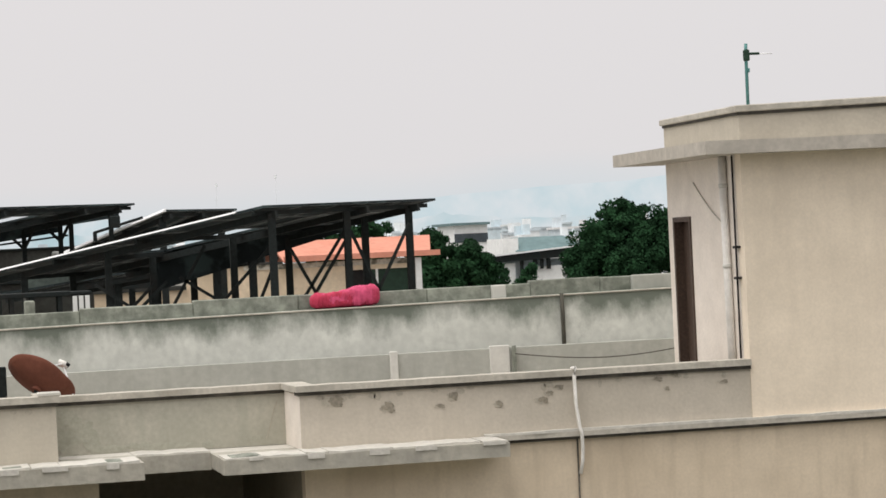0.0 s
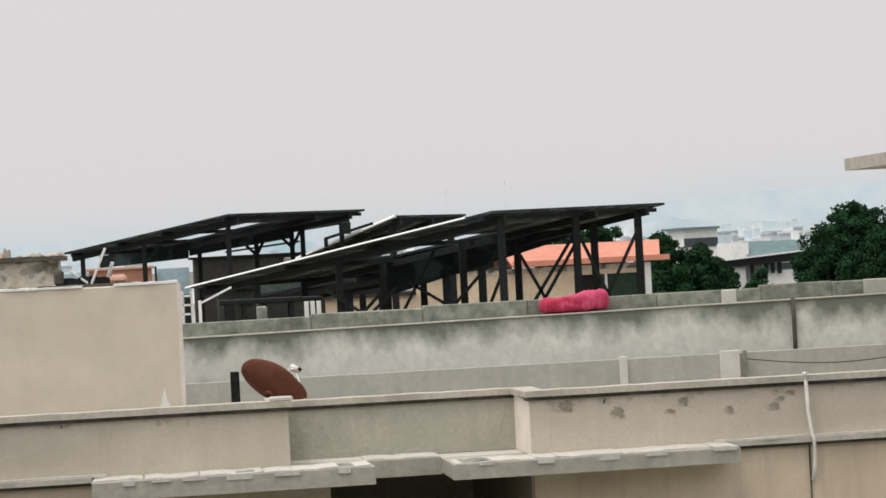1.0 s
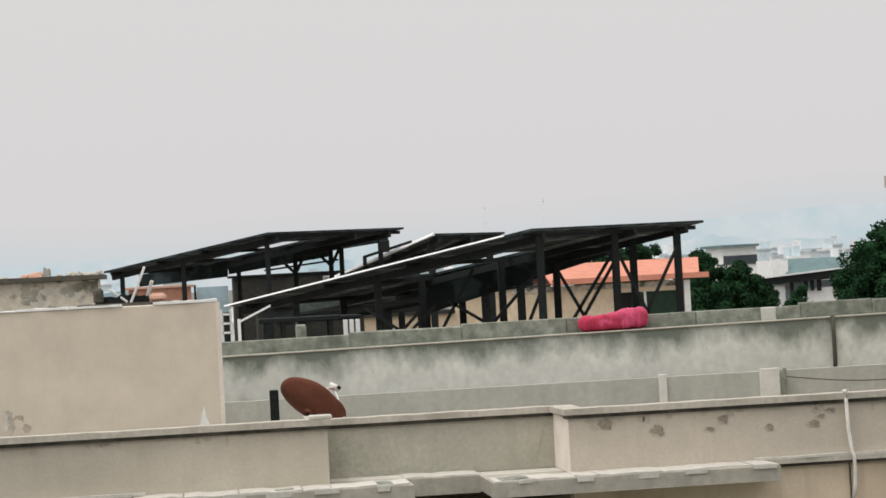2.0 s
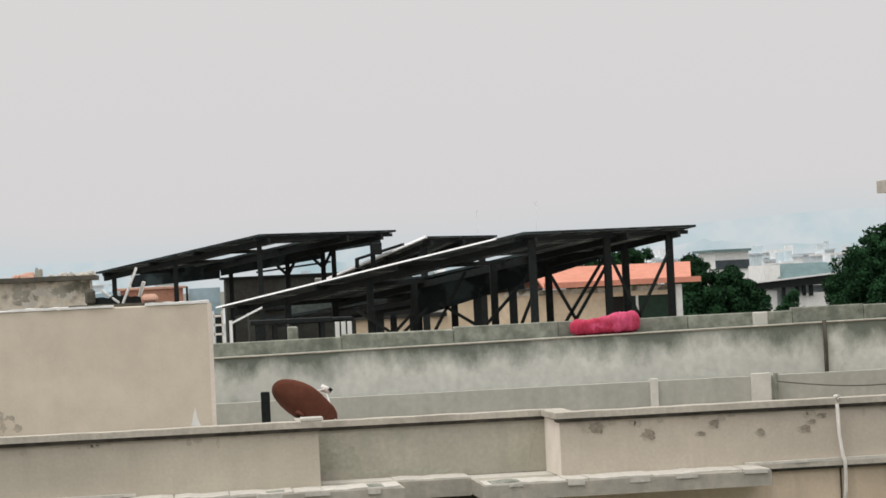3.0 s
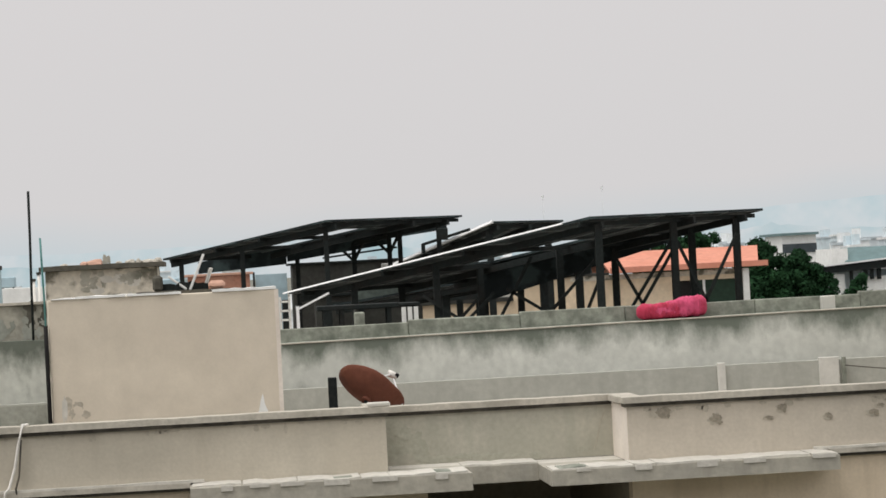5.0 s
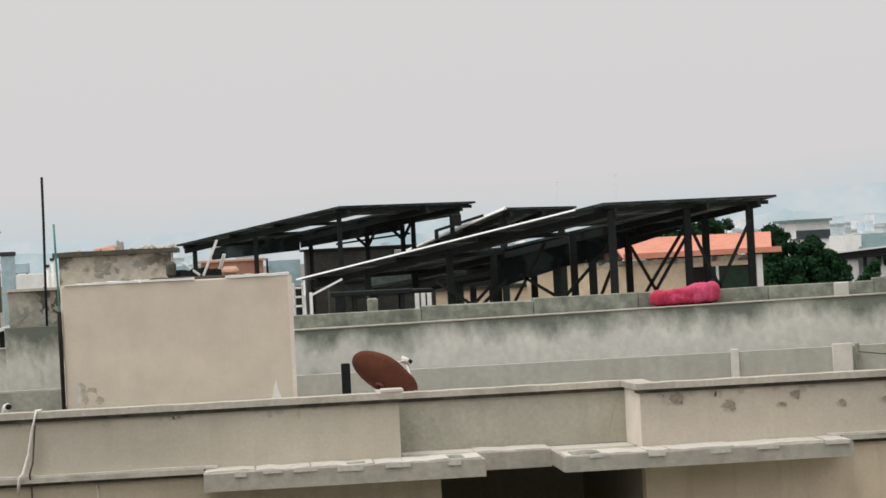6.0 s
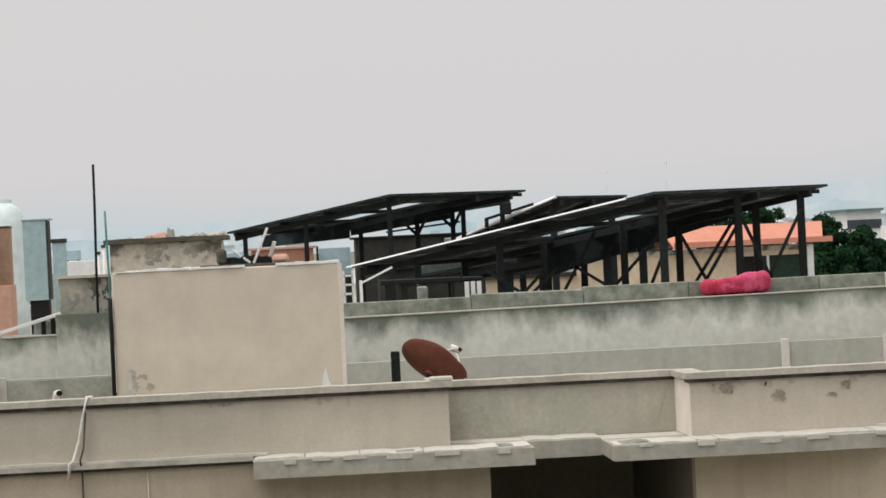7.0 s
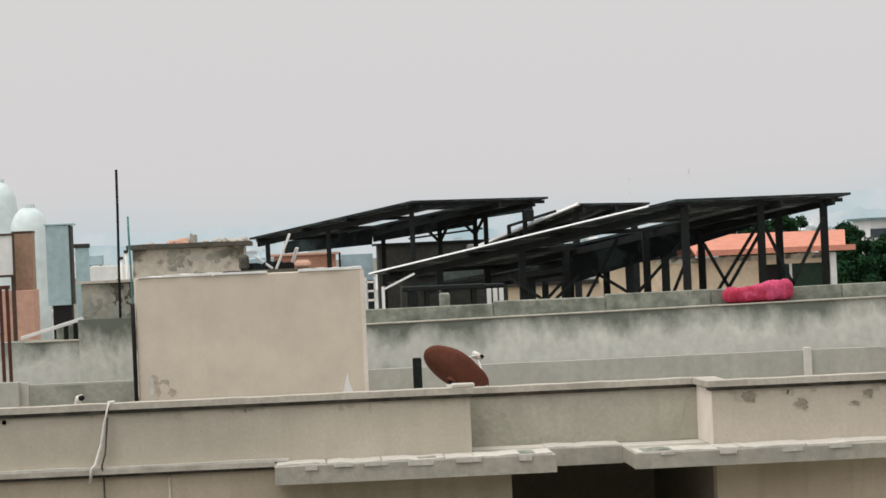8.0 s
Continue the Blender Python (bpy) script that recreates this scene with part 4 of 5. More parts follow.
def solar_array(label, a, b, c, nu, nv, posts, bright_edge, gap_after=None, floor=13.3, slot=0.9, closed=(), mid=0.51, thick=0.14, knees=(), edge=0.027):
    """A tilted table of panels on steel posts: a low corner, b high corner, c the far high corner."""
    a, b, c = Vector(a), Vector(b), Vector(c)
    u, v = b - a, c - b
    nrm = u.cross(v).normalized()
    if nrm.z < 0:
        nrm = -nrm
    at = lambda s, t, h=0.0: a + u * s + v * t + nrm * h
    arr = thing("solar_array", label, "solar panels", (*((a + c) / 2).xy, floor), "solar arrays on the roof")
    # one panel mesh, shared by all
    lu, lv = u.length / nu, v.length / (nv + (slot if gap_after is not None else 0))
    me = bpy.data.meshes.new("panel")
    bm = bmesh.new()
    fw, th = 0.03, 0.04
    x0, x1, y0, y1 = 0.012, lu - 0.012, 0.012, lv - 0.012
    rim = [(x0, y0), (x1, y0), (x1, y1), (x0, y1)]
    inn = [(x0 + fw, y0 + fw), (x1 - fw, y0 + fw), (x1 - fw, y1 - fw), (x0 + fw, y1 - fw)]
    low, top, itop = [bm.verts.new((*p, 0)) for p in rim], [bm.verts.new((*p, th)) for p in rim], [bm.verts.new((*p, th)) for p in inn]
    glass = [bm.verts.new((*p, th - 0.006)) for p in inn]
    ilow = [bm.verts.new((*p, 0)) for p in inn]
    sheet_v = [bm.verts.new((*p, 0.012)) for p in inn]
    bm.faces.new(sheet_v[::-1]).material_index = 1
    bm.faces.new(glass).material_index = 0
    for k in range(4):
        j = (k + 1) % 4
        bm.faces.new((low[k], low[j], top[j], top[k])).material_index = 1
        bm.faces.new((top[k], top[j], itop[j], itop[k])).material_index = 1
        bm.faces.new((low[j], low[k], ilow[k], ilow[j])).material_index = 3
        bm.faces.new((ilow[j], ilow[k], sheet_v[k], sheet_v[j])).material_index = 3
        bm.faces.new((itop[k], itop[j], glass[j], glass[k])).material_index = 2
    bm.to_mesh(me)
    bm.free()
    for m in (PANEL, BACKSHEET, ALU, FRAMEDULL):
        me.materials.append(m)
    basis = Matrix((u.normalized(), nrm.cross(u.normalized()), nrm)).transposed().to_4x4()
    inv = Matrix.Translation(arr.location).inverted()
    for i in range(nu):
        for j in range(nv):
            off = j * lv + (slot * lv if gap_after is not None and j > gap_after else 0)
            p = new("panel", me)
            p.parent = arr
            p.matrix_basis = inv @ Matrix.Translation(a + u.normalized() * (i * lu) + v.normalized() * off + nrm * 0.0) @ basis
    if gap_after is not None:
        # narrower panels close the slot near the ends
        for i in closed:
            p = new("panel", me)
            p.parent = arr
            p.matrix_basis = inv @ Matrix.Translation(a + u.normalized() * (i * lu) + v.normalized() * ((gap_after + 1) * lv)) @ basis @ Matrix.Diagonal((1, slot, 1, 1))
    # rails along the slope and across it
    for t in (0.06, mid, 0.88):
        part("rafter", bar(at(0.0, t, -0.105), at(1.0, t, -0.105), 0.07, 0.11), STEEL, arr)
    for s in (0.05, 0.33, 0.6, 0.965):
        part("purlin", bar(at(s, 0.0, -0.045), at(s, 1.0, -0.045), 0.05, 0.07), STEEL, arr)
    if bright_edge:
        part("edge_rail", lip(at(-0.01, -0.008, 0.03), at(1.0 if edge > 0.05 else 0.92, -0.008, 0.03), edge), ALU, arr, "bright aluminium edge rail")
    feet = {}
    for s, t in posts:
        top_p = at(s, t, -0.075)
        feet[(s, t)] = top_p
        part("post", bar((top_p.x, top_p.y, floor), (top_p.x, top_p.y, top_p.z), thick, thick), STEEL, arr)
        part("base_plate", box(top_p.x - 0.15, top_p.x + 0.15, top_p.y - 0.15, top_p.y + 0.15, floor, floor + 0.015), STEEL, arr)
    # short knee braces under the rafters
    for s, t in knees:
        foot = feet[(s, t)] - Vector((0, 0, 0.42))
        for d in (-0.09, 0.06):
            part("knee_brace", bar(foot, at(s + d, t, -0.12), 0.05, 0.05), STEEL, arr)
    return arr


big_posts = [(-0.02, 0.01), (0.19, 0.06), (0.47, 0.06), (0.985, 0.06), (0.05, 0.51), (0.33, 0.51), (0.6, 0.51), (0.965, 0.51), (0.24, 0.88), (0.57, 0.88), (0.825, 0.88), (0.967, 0.88)]
big_array = solar_array("dark solar panel table with a bright edge on steel posts", (-3.387, 15.14, 14.74), (1.23, 10.82, 15.69), (4.81, 14.65, 15.755), 6, 4,
            big_posts, True, 1, slot=0.75, closed=(0, 1, 4, 5), mid=0.57, thick=0.114)
for (x0, z0), (x1, z1) in (((2.89, 15.27), (2.21, 14.26)), ((2.86, 15.04), (2.37, 14.27)), ((2.08, 14.87), (2.42, 14.22)), ((3.93, 15.22), (3.64, 14.67)),
                           ((3.07, 15.15), (3.44, 14.31)), ((1.59, 15.01), (0.88, 14.27)), ((0.37, 14.51), (0.75, 14.26)), ((-1.02, 14.46), (-0.71, 14.24)),
                           ((-0.42, 14.43), (-0.62, 14.23)), ((-0.23, 14.45), (-0.38, 14.31)), ((0.49, 15.01), (0.18, 14.47)), ((1.70, 14.77), (1.48, 14.27))):
    dx, dz = (x1 - x0) / (z0 - z1), 14.0
    part("brace", bar((x0 - dx * 0.15, 13.2, z0 + 0.15), (x1 + dx * (z1 - dz), 13.2, dz), 0.05, 0.05), STEEL, big_array)
# added dark sheet, stands in for the underside of the rear panels
part("rear_sheet", hexa([(0.07, 16.0, 14.42), (3.47, 16.0, 15.32), (3.47, 16.05, 15.32), (0.07, 16.05, 14.42), (0.0, 16.0, 15.1), (3.56, 16.0, 15.5), (3.56, 16.05, 15.5), (0.0, 16.05, 15.1)]), BACKSHEET, big_array, "added dark sheet standing in for the dark panel underside")
rear_array = solar_array("dark solar panel table on steel posts further back", (-5.74, 26.23, 15.53), (-2.33, 23.19, 16.12), (0.80, 26.7, 16.16), 4, 4,
            [(0.06, 0.06), (0.44, 0.06), (0.94, 0.06), (0.06, 0.88), (0.42, 0.88), (0.64, 0.88), (0.705, 0.88), (0.94, 0.88)], False, 1,
            slot=0.9, closed=(0, 3), mid=0.62, thick=0.1, knees=((0.42, 0.88), (0.64, 0.88)))
# fill boards added in place of the dark undersides of this table
part("rear_fascia", hexa([(-5.0, 28.0, 15.21), (-3.05, 28.0, 15.33), (-3.05, 28.06, 15.33), (-5.0, 28.06, 15.21), (-5.0, 28.0, 15.47), (-3.03, 28.0, 15.72), (-3.03, 28.06, 15.72), (-5.0, 28.06, 15.47)]), BACKSHEET, rear_array, "added mottled fill board for the dark panel underside")
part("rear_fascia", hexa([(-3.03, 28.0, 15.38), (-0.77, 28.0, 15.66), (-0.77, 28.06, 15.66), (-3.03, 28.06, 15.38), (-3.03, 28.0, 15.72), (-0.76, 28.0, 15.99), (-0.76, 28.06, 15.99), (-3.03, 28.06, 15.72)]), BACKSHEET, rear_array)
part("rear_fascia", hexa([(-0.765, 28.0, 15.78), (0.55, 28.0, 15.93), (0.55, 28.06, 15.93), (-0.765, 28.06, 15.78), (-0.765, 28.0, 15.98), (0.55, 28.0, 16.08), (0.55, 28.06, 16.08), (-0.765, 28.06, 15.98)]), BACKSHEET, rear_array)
part("side_rail", bar((-0.22, 25.5, 15.58), (0.82, 25.5, 15.86), 0.05, 0.06), STEEL, rear_array)
part("hanger", bar((-0.2, 25.5, 15.40), (-0.2, 25.5, 15.6), 0.08, 0.08), STEEL, rear_array)
part("clamp_plate", box(0.12, 0.34, 25.46, 25.54, 15.66, 15.92, 0.02), STEEL, rear_array)
part("tie", bar((-2.2, 28.9, 15.43), (-0.6, 27.9, 15.58), 0.035, 0.04), STEEL, rear_array)
solar_array("small steep solar panel table with a bright edge", (-0.72, 29.05, 15.13), (1.31, 25.40, 15.966), (2.96, 26.32, 15.94), 3, 2,
            [(s, t) for s in (0.08, 0.92) for t in (0.06, 0.88)], True, edge=0.07)

solar_array("low dark solar panel table behind the larger one", (-2.4, 20.9, 14.42), (1.5, 18.6, 14.95), (2.78, 20.77, 14.97), 4, 2,
            [(s, t) for s in (0.1, 0.5, 0.95) for t in (0.15, 0.85)], False)

jbox = thing("junction_box", "pale cable box on a post between the tables", "box", (-0.8, 28.5, 13.3))
part("box", box(-0.92, -0.66, 28.45, 28.6, 15.1, 15.24, 0.02), WHITEPAINT, jbox)
part("post", box(-0.82, -0.76, 28.5, 28.56, 13.3, 15.1), STEEL, jbox)
# bright lower rail and small frame by the first post of the array
bars = thing("loose_rail", "bright aluminium rail propped under the panels", "rail", (-3.0, 13.0, 13.3))
part("rail", bar((-3.3, 13.0, 14.50), (-2.78, 13.0, 14.74), 0.03, 0.032), ALU, bars)
part("prop", bar((-3.3, 13.0, 13.3), (-3.3, 13.0, 14.55), 0.05, 0.05), ALU, bars)
lad = thing("white_rack", "small white metal rack standing on the roof", "rack", (-3.6, 8.0, 13.3))
for x in (-3.69, -3.56):
    part("upright", bar((x, 8.0, 13.3), (x, 8.0, 14.75), 0.03, 0.03), WHITEPVC, lad)
for z in (14.42, 14.55, 14.68):
    part("rung", bar((-3.69, 8.0, z), (-3.56, 8.0, z), 0.03, 0.03), WHITEPVC, lad)

bench = thing("low_bench", "low black metal bench under the solar panels", "bench", (-2.7, 9.5, 13.3))
part("top", box(-3.12, -1.9, 9.4, 10.0, 14.50, 14.57, 0.01), STEEL, bench)
for x in (-3.0, -2.75, -2.45, -2.05):
    for y in (9.45, 9.93):
        part("leg", box(x - 0.03, x + 0.03, y - 0.03, y + 0.03, 13.3, 14.50), STEEL, bench)
chest = thing("dark_chest", "dark metal chest under the solar panels", "chest", (-2.0, 10.5, 13.3))
part("body", box(-2.5, -1.55, 10.3, 11.0, 13.3, 14.50, 0.02), GREYNET, chest)
part("lid", box(-2.53, -1.52, 10.27, 11.03, 14.50, 14.55, 0.01), STEEL, chest)
crate = thing("white_crate", "white slatted plastic crate on the roof", "crate", (-1.78, 9.1, 13.3))
part("body", box(-1.89, -1.67, 9.0, 9.2, 13.3, 14.49, 0.01), GREYNET, crate)
for x in (-1.90, -1.81, -1.72):
    part("slat", box(x, x + 0.065, 8.98, 9.0, 13.3, 14.50, 0.004), WHITEPAINT, crate)
cem = thing("concrete_stub", "grey concrete stub standing behind the wall", "block", (-2.55, 8.6, 13.3))
part("block", box(-2.62, -2.47, 8.5, 8.7, 13.3, 14.47, 0.02), BLOCKWORK, cem)

# added screen in place of panel tops that dimly reflect the sky
sheen_sheet = thing("panel_sheen_screen", "added green-grey screen standing in for panel glass reflecting sky", "screen", (0.2, 23.0, 13.3))
part("sheen_sheet", rough_strip(-1.85, 0.65, 23.04, 23.0, 14.45, 14.94, 0.25, 0.02, 95), SHEENGREEN, sheen_sheet)
for x in (-1.85, -0.6, 0.65):
    part("post", box(x - 0.03, x + 0.03, 23.05, 23.11, 13.3, 14.95), STEEL, sheen_sheet)
part("rail", bar((-2.42, 22.96, 14.43), (1.04, 22.96, 14.45), 0.06, 0.11), STEEL, sheen_sheet)

# dark clad shed and brick wall further back
shed = thing("dark_shed", "dark grey clad shed behind the solar panels", "shed", (-1.7, 31.0, 13.3))
part("wall", box(-2.85, -0.05, 31.0, 32.5, 13.3, 15.31, 0.01), GREYNET, shed)
part("roof", box(-2.95, 0.05, 30.9, 32.6, 15.31, 15.36, 0.01), STEEL, shed)
shed2 = thing("dark_shed", "long dark netted shed under the panels", "shed", (-1.5, 24.0, 13.3))
part("wall", box(-2.6, -0.4, 24.0, 24.8, 13.3, 14.6, 0.01), GREYNET, shed2)
part("roof", box(-2.7, -0.3, 23.9, 24.9, 14.6, 14.66, 0.01), STEEL, shed2)
bw = thing("brick_hut", "small red brick hut with a flat top", "hut", (-4.4, 32.4, 13.3))
part("wall", box(-5.3, -3.83, 32.0, 32.9, 13.3, 15.16, 0.01), BRICK, bw)
part("roof", box(-5.4, -3.75, 31.95, 32.95, 15.16, 15.22, 0.01), PEACH, bw)
bs = thing("blue_sheet_fence", "pale blue sheet fence panel", "fence", (-3.2, 32.5, 13.3))
part("sheet", box(-3.70, -2.95, 32.2, 32.24, 13.3, 15.14), BLUESHEET, bs)
part("post", box(-3.76, -3.71, 32.2, 32.25, 13.3, 15.2), STEEL, bs)

# ---- left end of the neighbouring roof ----
bp = thing("white_board", "white board in a brown frame on the roof", "board", (-9.0, 9.0, 13.3))
part("board", box(-9.6, -8.77, 9.0, 9.03, 15.0, 15.57), WHITEPAINT, bp)
part("frame", join(box(-9.62, -8.75, 8.985, 9.04, 14.965, 15.0), box(-8.77, -8.74, 8.985, 9.04, 15.0, 15.60), box(-9.62, -8.77, 8.985, 9.04, 15.57, 15.60)), BROWNWOOD, bp)
for x in (-9.5, -8.78):
    part("post", box(x - 0.03, x + 0.03, 9.045, 9.1, 13.3, 15.5), BROWNWOOD, bp)
brw = thing("brick_chimney", "tan brick chimney stack on a peach foot", "chimney", (-8.65, 9.4, 13.3))
part("shaft", box(-8.79, -8.505, 9.2, 9.6, 14.77, 15.6, 0.008), TANBRICK, brw)
part("cap", box(-8.80, -8.50, 9.19, 9.61, 15.6, 15.63, 0.006), BROWNWOOD, brw)
part("foot", box(-8.95, -8.485, 9.05, 9.7, 13.3, 14.77, 0.01), PEACH, brw, "peach plastered foot")


def water_tank(label, x, y, r, z0, z1, mat):
    t = thing("water_tank", label, "water tank", (x, y, 13.3), "water tanks on the roof")
    h = z1 - z0
    bm = bmesh.new()
    seg = 28
    prof = [(r, 0), (r, h * 0.3), (r * 1.03, h * 0.32), (r, h * 0.34), (r, h * 0.6), (r * 1.03, h * 0.62), (r, h * 0.64), (r, h * 0.82), (r * 0.93, h * 0.9), (r * 0.7, h * 0.96), (r * 0.35, h)]
    rows = [[bm.verts.new((x + q * math.cos(k * math.tau / seg), y + q * math.sin(k * math.tau / seg), z0 + z)) for k in range(seg)] for q, z in prof]
    for a, b in zip(rows, rows[1:]):
        for k in range(seg):
            bm.faces.new((a[k], a[(k + 1) % seg], b[(k + 1) % seg], b[k]))
    bm.faces.new(rows[0][::-1])
    bm.faces.new(rows[-1])
    part("body", bm, mat, t, "", True)
    part("lid", tube([(x, y, z1), (x, y, z1 + 0.06)], r * 0.36, 16), mat, t)
    if z0 > 13.31:
        part("stand", box(x - r * 0.9, x + r * 0.9, y - r * 0.9, y + r * 0.9, 13.3, z0), LOWWALL, t)


water_tank("round plastic water tank, pale with painted haze, on a plinth", -9.52, 18.2, 0.34, 13.6, 16.2, HAZETANK)
water_tank("tall plastic water tank, pale with painted haze, on a plinth", -10.3, 20.2, 0.36, 13.9, 16.75, HAZETANK)
duct = thing("metal_cabinet", "tall galvanised metal cabinet on a dark base", "cabinet", (-8.58, 14.2, 13.3))
part("body", box(-8.8, -8.42, 14.0, 14.45, 14.46, 15.78, 0.008), GALV, duct)
part("side", box(-8.42, -8.385, 14.01, 14.44, 14.47, 15.77), GREYNET, duct, "dark recessed edge")
part("cap", box(-8.82, -8.34, 13.98, 14.47, 15.78, 15.81, 0.006), GALV, duct)
part("base", box(-8.73, -8.42, 14.05, 14.4, 13.3, 14.46), BLACKPIPE, duct, "black base")
sm = thing("metal_cabinet", "smaller blue-grey metal cabinet with a dark cap", "cabinet", (-8.93, 22.2, 13.3))
part("body", box(-9.06, -8.81, 22.0, 22.3, 13.3, 15.47, 0.006), GALV, sm)
part("cap", box(-9.08, -8.79, 21.98, 22.32, 15.47, 15.55, 0.006), GREYNET, sm)
b2 = thing("blue_tank", "small blue water tank on legs", "water tank", (-9.0, 26.1, 13.3))
part("body", box(-9.16, -8.85, 26.0, 26.3, 15.12, 15.35, 0.02), BLUESHEET, b2)
for x in (-9.12, -8.9):
    part("leg", box(x - 0.02, x + 0.02, 26.1, 26.14, 13.3, 15.12), STEEL, b2)
ww = thing("white_wall", "low white painted wall on the roof", "wall", (-8.6, 24.0, 13.3))
part("wall", box(-9.0, -7.7, 24.0, 24.2, 13.3, 15.10, 0.01), WHITEPAINT, ww)
beam = thing("propped_beam", "white-painted timber propped aslant on the wall", "beam", (-8.05, 6.95, 14.1))
part("beam", bar((-8.46, 6.9, 14.12), (-7.60, 6.9, 14.36), 0.06, 0.05, 0.006), WHITEPAINT, beam)
for x, z in ((-7.85, 14.28), (-7.72, 14.32)):
    part("prop", bar((x, 6.98, 14.07), (x, 6.98, z), 0.06, 0.06), STEEL, beam)

# ---- behind: the orange-roofed house ----
house = thing("orange_roofed_house", "sand-coloured house with an orange painted roof", "house", (6.0, 36.2, 0.0))
for wall_box in ((0.2, 2.9, 36.2, 36.4, 0, 14.14), (2.9, 4.4, 36.2, 36.4, 0, 14.68), (4.4, 7.14, 36.2, 36.4, 0, 14.68), (7.14, 8.86, 36.2, 36.4, 14.43, 14.68), (7.14, 8.86, 36.2, 36.4, 0, 13.0),
                 (0.2, 0.4, 36.4, 40, 0, 14.14), (8.8, 9.0, 36.4, 40, 0, 14.68), (0.4, 8.8, 39.8, 40, 0, 14.14)):
    part("wall", box(*wall_box), YELLOWWALL, house)
part("pillar", box(8.86, 9.02, 36.0, 36.2, 0, 14.68, 0.01), WHITEPAINT, house, "white corner pillar")
part("roof", hexa([(5.4, 35.9, 14.70), (9.25, 35.9, 14.76), (9.74, 38.2, 15.2), (5.4, 38.2, 15.2), (5.4, 35.9, 14.75), (9.25, 35.9, 14.81), (9.74, 38.2, 15.26), (5.4, 38.2, 15.26)]), ORANGE, house, "orange painted sloping roof")
part("rear_roof", hexa([(5.4, 38.2, 15.2), (9.74, 38.2, 15.2), (9.25, 40.2, 14.7), (5.4, 40.2, 14.7), (5.4, 38.2, 15.26), (9.74, 38.2, 15.26), (9.25, 40.2, 14.76), (5.4, 40.2, 14.76)]), ORANGE, house)
part("flat_roof", box(0.1, 2.9, 36.1, 40.1, 14.14, 14.24), GREYNET, house, "dark flat roof of the low wing")
part("flat_roof", box(2.9, 5.4, 36.1, 40.1, 14.68, 14.74), GREYNET, house)
part("fascia", box(5.4, 9.5, 35.86, 35.9, 14.72, 14.86), ORANGE, house)
part("gutter_end", box(9.25, 9.5, 35.9, 36.6, 14.72, 14.86, 0.01), ORANGE, house)
part("shutter", box(7.95, 8.72, 36.28, 36.33, 13.0, 14.43), GREENDARK, house, "dark green shutter")
# black board paints the shade inside the open doorway
part("shutter", box(7.16, 7.72, 36.3, 36.35, 13.0, 14.43), BLACKPIPE, house, "black panel painted as the dark inside of a doorway")
part("jamb", box(7.73, 7.94, 36.21, 36.36, 13.0, 14.43), GREENDARK, house)
part("jamb", box(7.83, 7.89, 36.15, 36.208, 13.0, 14.43), WHITEPAINT, house, "pale door jamb")
part("band", box(4.4, 8.86, 36.17, 36.2, 14.55, 14.68), BARE, house, "stained band under the eave")

# dark shed roof with white walls
ds = thing("white_shed", "white-walled shed with a dark sloping roof", "shed", (20.0, 67.0, 0.0))
part("wall", box(18.5, 23.0, 67.0, 70, 0, 14.2), CITY[1], ds, "grey-green shaded wall")
part("front_wall", box(18.53, 19.12, 66.25, 66.4, 0, 14.12), WHITEWASH, ds, "white painted wall")
part("front_wall", box(19.7, 23.0, 66.25, 66.4, 0, 13.96), WHITEWASH, ds, "low white painted wall")
part("roof", hexa([(18.0, 66.0, 14.14), (23.2, 66.0, 14.37), (23.2, 70.5, 14.3), (18.0, 70.5, 14.05), (18.0, 66.0, 14.40), (23.2, 66.0, 14.76), (23.2, 70.5, 14.6), (18.0, 70.5, 14.25)]), STEEL, ds, "dark roof edge")
part("flashing", bar((18.1, 65.97, 14.43), (23.2, 65.97, 14.79), 0.1, 0.06), ALU, ds, "pale roof flashing")
for x0, x1, z0 in ((19.84, 19.98, 13.9), (20.1, 20.22, 13.86), (20.36, 20.5, 13.84), (19.3, 19.42, 0.0)):
    part("post", box(x0, x1, 66.1, 66.22, z0, 14.25), STEEL, ds)
shrub = thing("shrub", "dark green shrub in front of the white shed", "shrub", (19.4, 65.0, 0.0))
rnd = random.Random(41)
bm = bmesh.new()
for k in range(2600):
    cx, cz, r = rnd.choice(((19.35, 13.6, 0.34), (19.5, 13.9, 0.22), (18.3, 13.5, 0.35), (18.45, 13.8, 0.15), (19.0, 13.25, 0.3), (19.9, 13.15, 0.3)))
    d = Vector((rnd.gauss(0, 1), rnd.gauss(0, 1), rnd.gauss(0, 1))).normalized() * r * rnd.random() ** 0.4
    p, e = Vector((cx, 65.2, cz)) + d, Vector((rnd.gauss(0, 1), rnd.gauss(0, 1), rnd.gauss(0, 1))).normalized()
    g = e.orthogonal().normalized() * 0.035
    bm.faces.new([bm.verts.new(p + e * 0.08), bm.verts.new(p + g), bm.verts.new(p - e * 0.08), bm.verts.new(p - g)])
part("foliage", bm, LEAF, shrub)
part("stem", tube([(19.3, 65.2, 0), (19.35, 65.2, 13.5)], 0.08, 6), BARK, shrub)


